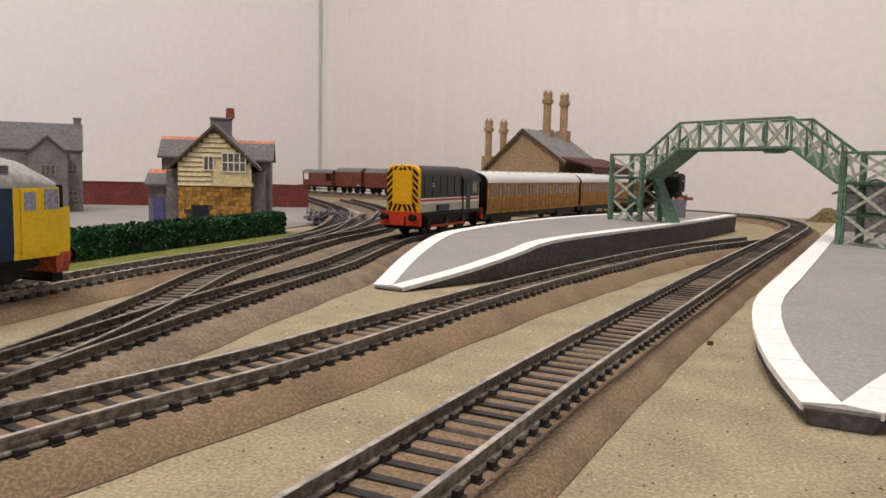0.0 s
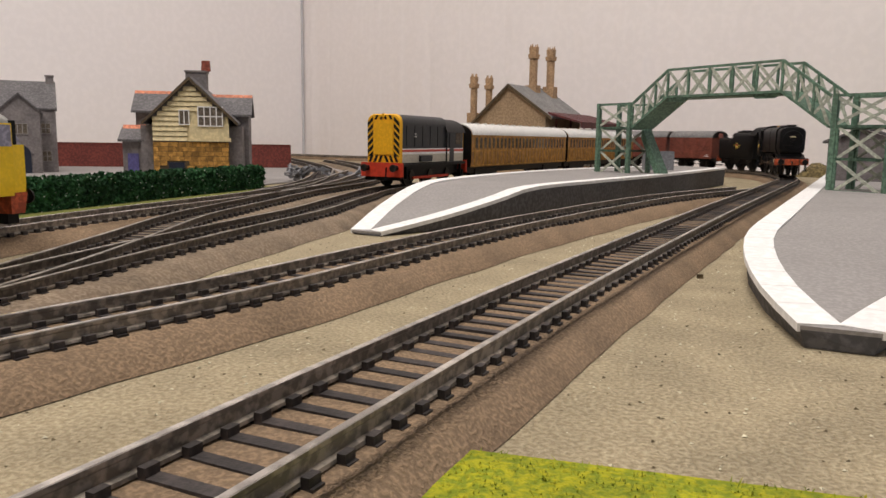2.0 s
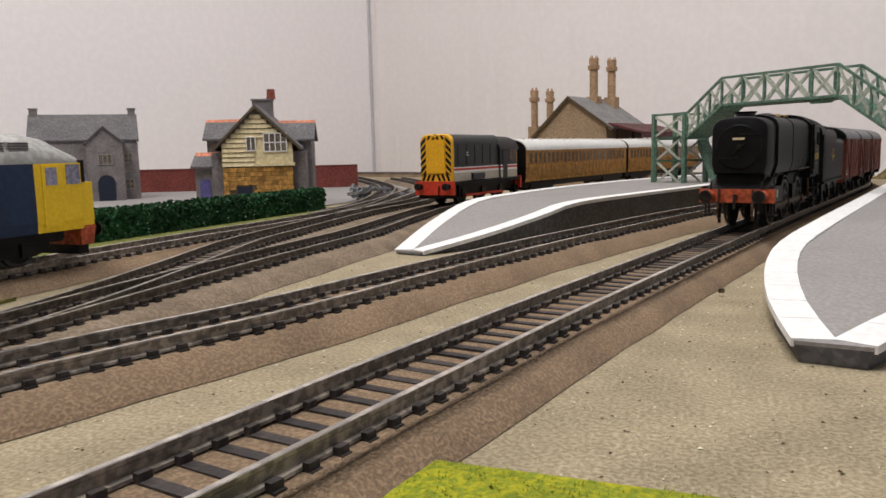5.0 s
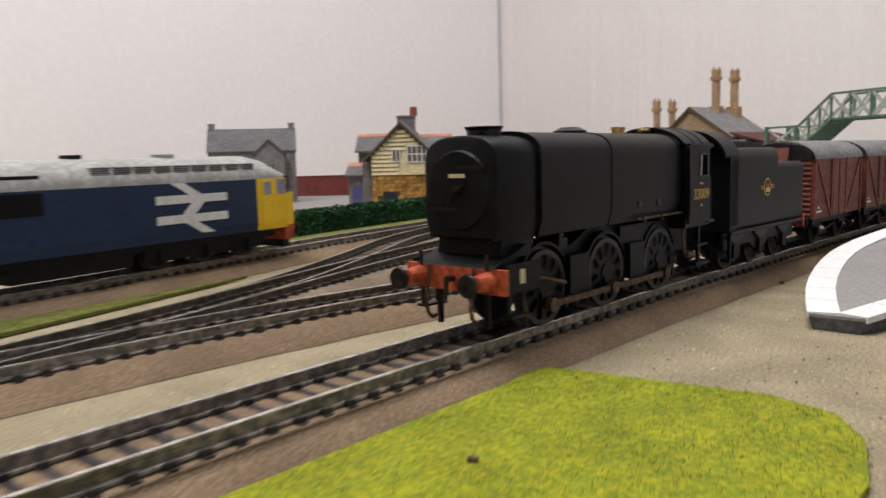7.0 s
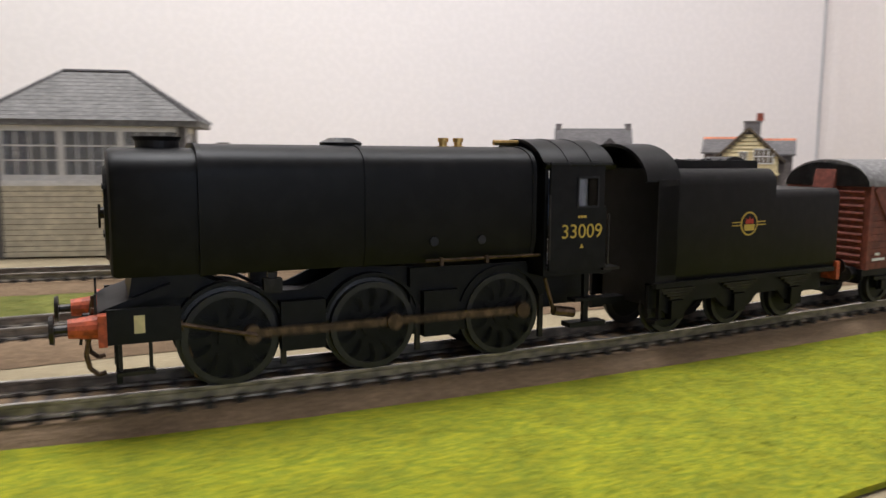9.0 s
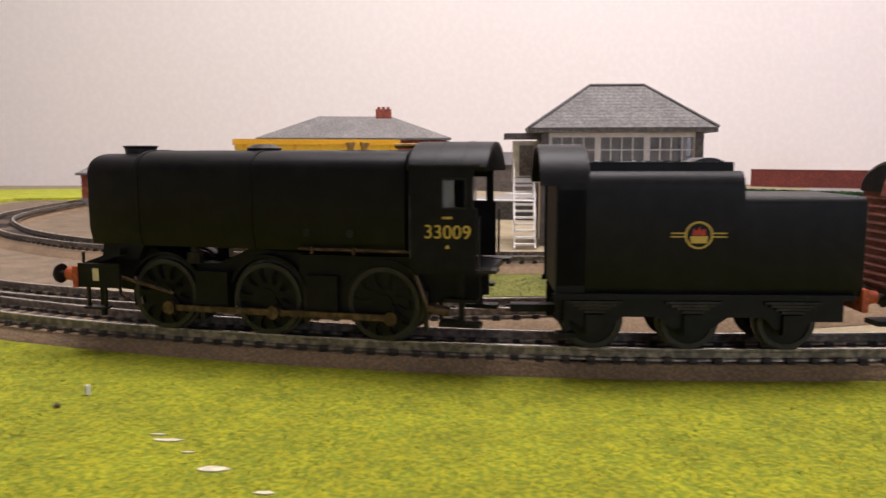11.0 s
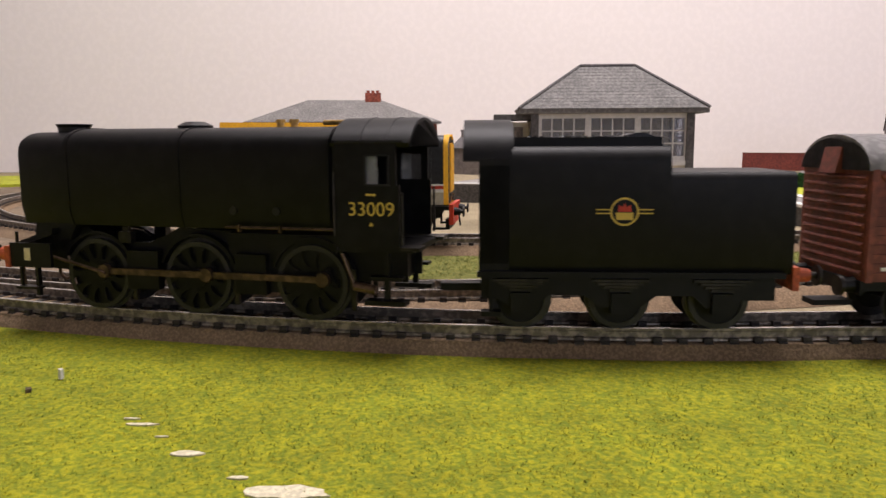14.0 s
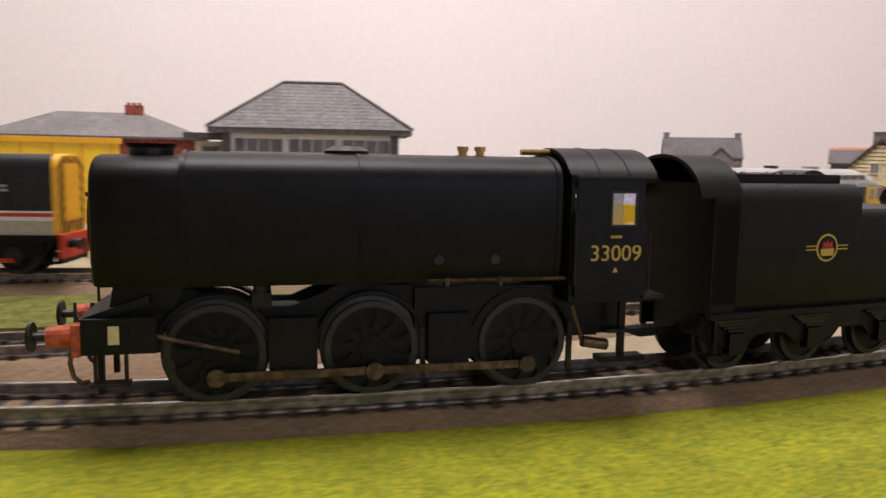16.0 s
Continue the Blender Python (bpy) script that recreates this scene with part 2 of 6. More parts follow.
def arc(cx, cy, r, a0, a1, n, ry=None):
    ry = r if ry is None else ry
    return [(cx + r * math.cos(radians(a0 + (a1 - a0) * i / n)), cy + ry * math.sin(radians(a0 + (a1 - a0) * i / n))) for i in range(n + 1)]


def lettering(name, text, size, material, parent, m, label=""):
    """Flat letters, size in millimetres, lying in the x-y plane of m."""
    cu = bpy.data.curves.new(name, "FONT")
    cu.body, cu.size, cu.align_x, cu.align_y, cu.extrude = text, size * 0.001, "CENTER", "CENTER", 0.00004
    tmp = bpy.data.objects.new(name, cu)
    me = bpy.data.meshes.new_from_object(tmp)
    bpy.data.objects.remove(tmp)
    me.materials.clear()
    me.materials.append(M[material])
    ob = new(name, me)
    ob.parent, ob.matrix_basis = parent, m
    if label:
        tagged(ob, label)
    return ob


def spline(points, step):
    """Evenly spaced points of a Catmull-Rom curve through the given ones."""
    p = [Vector(q) for q in points]
    p = [2 * p[0] - p[1], *p, 2 * p[-1] - p[-2]]
    raw = []
    for i in range(1, len(p) - 2):
        for k in range(24):
            t = k / 24
            raw.append(0.5 * (2 * p[i] + (p[i + 1] - p[i - 1]) * t + (2 * p[i - 1] - 5 * p[i] + 4 * p[i + 1] - p[i + 2]) * t * t + (3 * p[i] - p[i - 1] - 3 * p[i + 1] + p[i + 2]) * t ** 3))
    raw.append(p[-2])
    out, left = [raw[0].copy()], step
    for a, b in zip(raw, raw[1:]):
        d = (b - a).length
        while d >= left:
            a = a.lerp(b, left / d)
            d = (b - a).length
            out.append(a.copy())
            left = step
        left -= d
    return out


class Line:
    """A track's middle line in metres, to ask for a place and heading at a distance from its start."""
    def __init__(self, points, step=0.004):
        self.step = step
        self.p = spline([(x, y, 0) for x, y in points], step)
        self.length = step * (len(self.p) - 1)

    def at(self, s):
        k = min(max(s / self.step, 0), len(self.p) - 1.001)
        i = int(k)
        return self.p[i].lerp(self.p[i + 1], k - i)

    def heading(self, s):
        d = self.at(s + 0.006) - self.at(s - 0.006)
        return math.degrees(math.atan2(d.y, d.x))

    def near(self, x, y):
        return min(range(len(self.p)), key=lambda i: (self.p[i].x - x) ** 2 + (self.p[i].y - y) ** 2) * self.step

# ---- the plan of the tracks, in metres ----
RAIL = 0.009          # rail top over the baseboard
NEAR = Line([(-0.56, 1.875), (-0.46, 1.835), (-0.3, 1.765), (-0.1, 1.68), (0.1, 1.59), (0.213, 1.535), (0.268, 1.489), (0.307, 1.434), (0.327, 1.362), (0.323, 1.247), (0.285, 1.095), (0.2147, 0.8423), (0.1587, 0.6311), (0.1369, 0.542), (0.1189, 0.4615), (0.1015, 0.3808), (0.081, 0.301), (0.0557, 0.2221), (0.0211, 0.1452), (-0.0002, 0.1074), (-0.0261, 0.0693), (-0.0577, 0.0302), (-0.0975, -0.0118), (-0.1506, -0.0551), (-0.214, -0.0979), (-0.2971, -0.1555), (-0.4176, -0.2058)])
MID = Line([(0.256, 1.045), (0.205, 0.955), (0.173, 0.885), (0.133, 0.772), (0.112, 0.705), (0.093, 0.635), (0.078, 0.575), (0.06, 0.525), (0.042, 0.465), (0.03, 0.42), (0.011, 0.35),
            (-0.012, 0.27), (-0.03, 0.2), (-0.05, 0.125), (-0.09, 0.045), (-0.145, -0.02), (-0.23, -0.08), (-0.38, -0.14), (-0.6, -0.16), (-0.8, -0.1)])
BAY = Line([(0.165, 1.52), (0.147, 1.47), (0.105, 1.34), (0.066, 1.2), (0.03, 1.06), (0.003, 0.93), (0.008, 0.84), (0.017, 0.76), (0.018, 0.7), (0.019, 0.63), (0.023, 0.56), (0.028, 0.49), (0.03, 0.42)])
FAN = Line([(-0.3, 1.55), (-0.16, 1.32), (-0.07, 1.12), (-0.042, 0.99), (-0.04, 0.88), (-0.029, 0.775), (-0.02, 0.71), (0.0, 0.64), (0.017, 0.575), (0.027, 0.52)])
LEFT = Line([(-0.12, 1.2), (-0.07, 0.98), (-0.055, 0.85), (-0.062, 0.7), (-0.064, 0.5), (-0.074, 0.425), (-0.096, 0.34), (-0.13, 0.255), (-0.168, 0.178), (-0.208, 0.112), (-0.262, 0.045), (-0.34, -0.015), (-0.45, -0.055), (-0.6, -0.06), (-0.84, 0.02)])
SIDE = Line([(-0.4, 1.6), (-0.2, 1.28), (-0.12, 1.1), (-0.075, 0.96), (-0.058, 0.86)])

# ---- room ----
def slab(name, x0, x1, y0, y1, z0, z1, material, m=None):
    ob = part(name, boxes((x0 * 1000, x1 * 1000, y0 * 1000, y1 * 1000, z0 * 1000, z1 * 1000)), material)
    if m is not None:
        ob.matrix_basis = m
    return ob


CORNER = (-0.55, 2.02)
TURN = -24.8          # the room's own turn against the tracks
room = pose(CORNER[0], CORNER[1], 0, 0, 0, TURN)
tagged(slab("floor", -0.3, 4.2, -4.2, 0.3, -0.95, -0.9, "floor", room), "brown carpeted floor below the layout", "floor", kind="structure")
tagged(slab("ceiling", -0.3, 4.2, -4.2, 0.3, 1.5, 1.55, "ceiling", room), "plain white ceiling", "ceiling", kind="structure")
tagged(slab("wall_west", -0.12, 0, -4.2, 0.0, -0.9, 1.5, "wall", room), "plain off-white painted wall behind the layout", "wall", kind="structure")
tagged(slab("wall_east", 4.1, 4.22, -4.2, 0.12, -0.9, 1.5, "wall", room), "plain off-white painted wall", "wall", kind="structure")
tagged(slab("wall_south", -0.12, 4.22, -4.32, -4.2, -0.9, 1.5, "wall", room), "plain off-white painted wall", "wall", kind="structure")


def papered_wall():
    """The wall behind the station, in ribbed paper with fine uneven upright ridges."""
    rnd = random.Random(4)
    xs = [-120.0, 0.0]
    while xs[-1] < 2150:
        xs.append(xs[-1] + rnd.uniform(5, 10))
    verts, faces = [], []
    zs = [-900, -60] + [k * 26 for k in range(0, 34)] + [1500]
    for i, x in enumerate(xs):
        ridge = rnd.uniform(-2.0, 0.4)
        for z in zs:
            verts.append((x / 1000, (ridge + rnd.uniform(-0.5, 0.5) - (1.6 if rnd.random() < 0.05 else 0) if i > 2 else 0) / 1000, z / 1000))
    n = len(zs)
    for i in range(len(xs) - 1):
        for k in range(n - 1):
            a = i * n + k
            faces.append((a, a + n, a + n + 1, a + 1))
    o = len(verts)
    x1 = xs[-1] / 1000
    verts += [(-0.12, 0.1, -0.9), (4.22, 0.1, -0.9), (4.22, 0.1, 1.5), (-0.12, 0.1, 1.5), (x1, 0, -0.9), (4.22, 0, -0.9), (4.22, 0, 1.5), (x1, 0, 1.5)]
    faces += [(o + 1, o, o + 3, o + 2), (o + 4, o + 5, o + 6, o + 7)]
    me = bpy.data.meshes.new("wall_north")
    me.from_pydata(verts, [], faces)
    me.shade_smooth()
    me.materials.append(M["paper"])
    ob = new("wall_north", me)
    ob.matrix_basis = room
    return tagged(ob, "off-white wall in ribbed textured paper", "wall", kind="structure")


papered_wall()
# grey strip puts the dark shadow gap of the wall corner into colour
tagged(slab("trim", 0.0005, 0.004, -0.0055, -0.0022, -0.9, 1.5, "strip", room), "thin grey strip for the dark shadow gap in the wall corner", "trim", kind="structure")
# both fittings hang out of view; the smaller goes with the added lamp
for lx, ly, half in ((-0.28, 0.26, 420), (0.15, 1.0, 245)):
    lampshade = thing("ceiling_lamp", pose(lx, ly, 1.475), "unseen square white ceiling lamp fitting", "lamp", "ceiling lamps")
    part("lamp_frame", boxes((-half, half, -half, half, 0, 24)), "white", lampshade, bevel=4)
# unseen window, added to account for the cool fill in front of it
pane_ = thing("window_1", room @ pose(4.085, -0.72, 0.55), "white framed window assumed in the unseen east wall for cool daylight", "window", kind="structure")
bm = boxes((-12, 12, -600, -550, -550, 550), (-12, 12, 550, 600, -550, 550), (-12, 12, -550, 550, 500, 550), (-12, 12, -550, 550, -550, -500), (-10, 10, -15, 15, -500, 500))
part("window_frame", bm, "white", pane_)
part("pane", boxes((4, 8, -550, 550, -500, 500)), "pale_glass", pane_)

# ---- baseboard ----
EDGE = [(0.62, 1.45), (0.46, 0.95), (0.36, 0.70), (0.272, 0.585), (0.233, 0.52), (0.2225, 0.461), (0.2075, 0.408), (0.1945, 0.362), (0.182, 0.31), (0.170, 0.24), (0.161, 0.18), (0.152, 0.1), (0.142, 0.0), (0.11, -0.12), (0.0, -0.26), (-0.2, -0.4)]


def sheet(name, outline, z0, z1, material, label, category, kind="structure", parent=None, bevel=0.0):
    ob = part(name, one_prism([(x * 1000, y * 1000) for x, y in outline], "z", z0 * 1000, z1 * 1000), material, parent, bevel=bevel)
    return tagged(ob, label, category, kind=kind)


c, s = math.cos(radians(TURN)), math.sin(radians(TURN))
BOARD = [(CORNER[0] + 0.003, CORNER[1] - 0.003), (CORNER[0] + 1.45 * c, CORNER[1] + 1.45 * s - 0.003)] + EDGE + [(CORNER[0] + 2.6 * s, CORNER[1] - 2.6 * c)]
RIM = [(x + 0.016, y - 0.004) for x, y in EDGE]
sheet("board_rim", EDGE + RIM[::-1], -0.03, -0.0008, "wood", "brown wooden edge of the baseboard", "board edge")
sheet("ground", BOARD, -0.03, 0.0, "sand", "sand-coloured textured mat on the baseboard", "ground")


def along(line, s0, s1, step, offsets):
    """Strips of points beside a line: for each step a list of places at the offsets (left positive)."""
    out = []
    n = max(2, int((s1 - s0) / step))
    for i in range(n + 1):
        d = s0 + (s1 - s0) * i / n
        p, h = line.at(d), radians(line.heading(d))
        out.append([(p.x - math.sin(h) * o, p.y + math.cos(h) * o) for o in offsets])
    return out


def ribbon(name, line, s0, s1, profile, material, parent=None, wobble=0.0, step=0.01, seed=1, smoothed=True, squeeze=False):
    """A band along a track: profile rows of (offset, height) in metres, left to right."""
    rnd = random.Random(seed)
    rows = along(line, s0, s1, step, [o for o, z in profile])
    verts, faces, n = [], [], len(profile)
    for i, r in enumerate(rows):
        for (x, y), (o, z) in zip(r, profile):
            if squeeze and o > 0.0115:
                d = s0 + (s1 - s0) * i / (len(rows) - 1)
                x, y = near_offset(d, 0.0115 + (o - 0.0115) * max(0.12, min(1.0, (verge(d) + 0.001 - 0.0115) / 0.0082)))
            k = noise.noise(Vector((x * 40 + seed, y * 40, o * 9))) * wobble
            verts.append((x + k, y + k * 0.6, z + (k * 0.3 if z > 0.001 else 0)))
    for i in range(len(rows) - 1):
        for k in range(n - 1):
            a = i * n + k
            faces.append((a, a + n, a + n + 1, a + 1))
    faces.append(tuple(range(n)))
    faces.append(tuple(range((len(rows) - 1) * n, len(rows) * n))[::-1])
    me = bpy.data.meshes.new(name)
    me.from_pydata(verts, [], faces)
    me.materials.append(M[material])
    if smoothed:
        me.shade_smooth()
    ob = new(name, me)
    ob.parent = parent
    return ob


def rail_mesh(line, s0, s1, side, parent, worn=False):
    """One flat-bottom rail: a dull web and a bright narrow head."""
    o = side * 0.0086
    web = [(o + 0.0012, 0.0058), (o + 0.0011, 0.0063), (o + 0.0004, 0.0066), (o + 0.0004, 0.0080), (o + 0.0006, 0.0083), (o + 0.0006, 0.0089),
           (o - 0.0006, 0.0089), (o - 0.0006, 0.0083), (o - 0.0004, 0.0080), (o - 0.0004, 0.0066), (o - 0.0011, 0.0063), (o - 0.0012, 0.0058)]
    r = ribbon("rail", line, s0, s1, web, "rust_rail" if worn else "rail", parent, smoothed=False)
    head = ribbon("rail_head", line, s0, s1, [(o + 0.0006, 0.00891), (o + 0.0005, 0.00905), (o - 0.0005, 0.00905), (o - 0.0006, 0.00891)], "dull_top" if worn else "railtop", r, smoothed=False)
    return r


def sleeper_mesh():
    bm = one_prism([(-1.35, 4.2), (1.35, 4.2), (1.1, 5.75), (-1.1, 5.75)], "y", -11.4, 11.4)
    for y in (-8.6, 8.6):
        for d in (-1.7, 1.7):
            box(bm, -1.1, 1.1, y + d - 0.6, y + d + 0.6, 5.6, 6.9)
    bm.transform(Matrix.Scale(0.001, 4))
    bmesh.ops.recalc_face_normals(bm, faces=bm.faces)
    me = bpy.data.meshes.new("sleeper")
    bm.to_mesh(me)
    bm.free()
    me.materials.append(M["sleeper"])
    return me


SLEEPER = sleeper_mesh()


def track(line, s0, s1, label, bed="cork", gap=0.0065, seed=1, left=0.0165, right=0.0165):
    t = thing("railway_track", Matrix(), label, "track", "model tracks")
    ribbon("trackbed", line, s0, s1, [(left + 0.0055, 0.0002), (left + 0.001, 0.0042), (left - 0.002, 0.005), (0.0125, 0.0052), (0.0105, 0.0054), (0, 0.0054), (-0.0105, 0.0054), (-0.0125, 0.0052), (-right + 0.002, 0.005), (-right - 0.001, 0.0042), (-right - 0.0055, 0.0002)], bed, t, wobble=0.0016, seed=seed, squeeze=line is NEAR)
    for side in (1, -1):
        rail_mesh(line, s0, s1, side, t, bed == "ballast")
    d, rnd = s0 + 0.003, random.Random(seed)
    while d < s1:
        p = line.at(d)
        ob = new("sleeper", SLEEPER)
        ob.parent = t
        ob.matrix_basis = pose(p.x, p.y, rnd.uniform(-0.0002, 0.0001), 0, 0, line.heading(d) + rnd.uniform(-1.2, 1.2))
        d += gap * rnd.uniform(0.95, 1.05)
    return t


# ---- grass, scatter and small ground details ----
def inside(outline, x, y):
    k = False
    for (ax, ay), (bx, by) in zip(outline, outline[1:] + outline[:1]):
        if (ay > y) != (by > y) and x < (bx - ax) * (y - ay) / (by - ay) + ax:
            k = not k
    return k


def near_offset(d, o):
    p, h = NEAR.at(d), radians(NEAR.heading(d))
    return (p.x - math.sin(h) * o, p.y + math.cos(h) * o)


def verge(d):
    """The lawn's distance from the near line's middle, narrower round the curve."""
    rows = ((1.89, 0.0192), (1.99, 0.0188), (2.09, 0.0172), (2.19, 0.0158), (2.29, 0.0128), (2.39, 0.0122), (2.49, 0.0128), (2.59, 0.0165), (9.0, 0.0165))
    for (a, p), (b, q) in zip(rows, rows[1:]):
        if d < b:
            return p + (q - p) * max(0.0, (d - a) / (b - a))


G0 = NEAR.near(0.135, 0.50)
LAWN = [near_offset(G0 + 0.008 * k, verge(G0 + 0.008 * k)) for k in range(88)]
LAWN = [(0.1475, 0.511)] + [q for q in LAWN if q[1] < 0.498] + [(-0.2, -0.38), (-0.003, -0.255), (0.105, -0.117), (0.138, 0.0), (0.148, 0.1), (0.157, 0.18), (0.166, 0.24), (0.1775, 0.31), (0.1905, 0.362), (0.2035, 0.408), (0.2155, 0.45), (0.2195, 0.468), (0.219, 0.488), (0.214, 0.5015), (0.2005, 0.5095)]
lawn = sheet("lawn", LAWN, 0.0004, 0.0016, "grass", "bright yellow-green flocked grass mat", "grass mat", kind="structure")


def tufts(name, outline, count, height, material, seed, parent=None, top=0.0018, reach=None):
    """Short flocked fibres standing on a mat, all in one mesh."""
    rnd = random.Random(seed)
    xs, ys = [q[0] for q in outline], [q[1] for q in outline]
    verts, faces = [], []
    lo_x, hi_x, lo_y, hi_y = reach or (min(xs), max(xs), min(ys), max(ys))
    while len(faces) < count:
        x, y = rnd.uniform(lo_x, hi_x), rnd.uniform(lo_y, hi_y)
        if not inside(outline, x, y):
            continue
        for _ in range(5):
            px, py = x + rnd.gauss(0, 0.0008), y + rnd.gauss(0, 0.0008)
            a, h, lean = rnd.uniform(0, math.tau), height * rnd.uniform(0.4, 1.0), rnd.uniform(0.2, 1.3) * height
            w = rnd.uniform(0.00012, 0.00022)
            o = len(verts)
            verts += [(px - math.sin(a) * w, py + math.cos(a) * w, top), (px + math.sin(a) * w, py - math.cos(a) * w, top), (px + math.cos(a) * lean, py + math.sin(a) * lean, top + h)]
            faces.append((o, o + 1, o + 2))
    me = bpy.data.meshes.new(name)
    me.from_pydata(verts, [], faces)
    me.materials.append(M[material])
    ob = new(name, me)
    ob.parent = parent
    return ob


tagged(tufts("grass_fibres", LAWN, 150000, 0.0009, "blade", 3, top=0.0013, reach=(-0.16, 0.26, -0.10, 0.51)), "short yellow-green flock fibres on the grass mat", "grass", kind="stuff")
STRIP = [(-0.036, 0.60), (-0.028, 0.50), (-0.02, 0.40), (-0.035, 0.33), (-0.055, 0.26), (-0.078, 0.19), (-0.1, 0.13), (-0.13, 0.08), (-0.2, 0.02), (-0.236, 0.038), (-0.185, 0.105), (-0.147, 0.172), (-0.108, 0.25), (-0.078, 0.335), (-0.055, 0.42), (-0.042, 0.52)]
sheet("verge", STRIP, 0.0005, 0.0018, "grass_dark", "dull green grass strip between the tracks", "grass", kind="structure")
tagged(tufts("verge_fibres", STRIP, 26000, 0.0012, "grass_dark", 5, top=0.0015), "short dull green fibres on the grass strip", "grass", kind="stuff")
HEDGE_LAWN = [(-0.080, 0.66), (-0.078, 0.75), (-0.074, 0.86), (-0.08, 0.98), (-0.13, 0.97), (-0.142, 0.80), (-0.14, 0.64)]
sheet("hedge_verge", HEDGE_LAWN, 0.0005, 0.0036, "grass_dark", "green grass strip below the hedge", "grass", kind="structure")
FAR_LAWN = [(0.345, 1.16), (0.375, 1.28), (0.40, 1.40), (0.52, 1.36), (0.46, 1.22)]
sheet("far_lawn", FAR_LAWN, 0.0005, 0.002, "lime", "bright lime green grass patch beside the curve", "grass", kind="structure")
YARD = [(-0.30, 0.90), (-0.155, 0.95), (-0.14, 1.12), (-0.2, 1.45), (-0.62, 1.55), (-0.78, 1.2), (-0.5, 0.80), (-0.3, 0.72)]
sheet("yard", YARD, 0.0003, 0.0012, "plat", "plain grey yard surface round the houses", "yard", kind="structure")
CINDER = [(-0.17, -0.02), (-0.3, 0.02), (-0.42, 0.1), (-0.62, 0.12), (-0.9, 0.06), (-0.95, -0.06), (-0.7, -0.16), (-0.42, -0.2), (-0.25, -0.13)]
sheet("cinder_bed", CINDER, 0.0003, 0.001, "ballast", "brown cinder surface round the curves", "ground", kind="structure")
END_LAWN = [(-0.96, -0.08), (-0.92, 0.08), (-0.98, 0.2), (-1.2, 0.1), (-1.3, -0.3), (-0.9, -0.5), (-0.6, -0.3), (-0.72, -0.17)]
sheet("end_lawn", END_LAWN, 0.0003, 0.004, "lime", "bright green grass at the end of the layout", "grass", kind="structure")
WEST_LAWN = [(-0.45, 0.52), (-0.36, 0.58), (-0.30, 0.62), (-0.42, 0.78), (-0.62, 0.72), (-0.66, 0.56)]
sheet("west_lawn", WEST_LAWN, 0.0005, 0.002, "lime", "bright green grass beyond the far platform", "grass", kind="structure")


def specks(name, outline, count, size, material, seed, label, reach):
    rnd = random.Random(seed)
    bm = bmesh.new()
    done = 0
    while done < count:
        x, y = rnd.uniform(reach[0], reach[1]), rnd.uniform(reach[2], reach[3])
        if inside(outline, x, y):
            done += 1
            r = size * rnd.uniform(0.4, 1.2)
            m = pose(x * 1000, y * 1000, 0.1, rnd.uniform(-15, 15), rnd.uniform(-15, 15), rnd.uniform(0, 360))
            v = [bm.verts.new(m @ Vector(q)) for q in ((-r, -r * 0.5, 0), (r, -r * 0.6, 0), (r * 0.2, r * 0.6, 0), (0, 0, r * 0.6))]
            for f in ((0, 1, 3), (1, 2, 3), (2, 0, 3)):
                bm.faces.new([v[i] for i in f])
    ob = part(name, bm, material)
    return tagged(ob, label, "debris", kind="stuff")


SAND = [(0.205, 0.42), (0.27, 0.50), (0.36, 0.80), (0.22, 1.1), (0.0, 0.75), (0.02, 0.42), (0.05, 0.3), (0.1, 0.42)]
specks("sand_flecks", SAND, 1500, 0.45, "speck", 8, "dark flecks scattered in the sandy mat", (-0.05, 0.4, 0.25, 1.1))
specks("sand_grains", SAND, 2600, 0.5, "chip", 9, "pale grains scattered over the sandy mat", (-0.05, 0.4, 0.25, 1.1))
bare = thing("bare_patch", pose(0.0283, 0.0064, 0.0017, 0, 0, 60), "pale bare patches worn through the grass mat", "worn patch")
for i, (x, y, rx, ry) in enumerate(((0, -0.4, 3.0, 1.2), (-14.5, 13.0, 3.6, 0.7), (-18, 16, 1.6, 0.4), (21.8, -14.6, 7.2, 2.6), (12.3, -9.7, 2.0, 0.6), (-8, 7, 1.4, 0.3))):
    rnd = random.Random(i)
    part("patch", one_prism([(x + rx * math.cos(a * math.tau / 14) * rnd.uniform(0.7, 1.15), y + ry * math.sin(a * math.tau / 14) * rnd.uniform(0.7, 1.15)) for a in range(14)], "z", -0.1, 0.2), "chip", bare)
chip_ = thing("white_chip", pose(-0.0300, -0.0137, 0.0018, 0, 0, 30), "tiny white chip lying on the grass mat", "chip")
part("flake", boxes((-0.5, 0.5, -0.4, 0.4, 0, 2.4)), "white", chip_, bevel=0.2)
for x, y in ((-0.0235, -0.0203), (0.159, 0.449), (0.19, 0.66), (0.21, 0.44)):
    st = thing("dark_pebble", pose(x, y, 0.0012, 0, 0, 40 * x), "small dark pebble lying on the mat", "pebble")
    part("stone", boxes((-0.9, 0.9, -0.6, 0.6, 0, 1.3)), "speck", st, bevel=0.3)

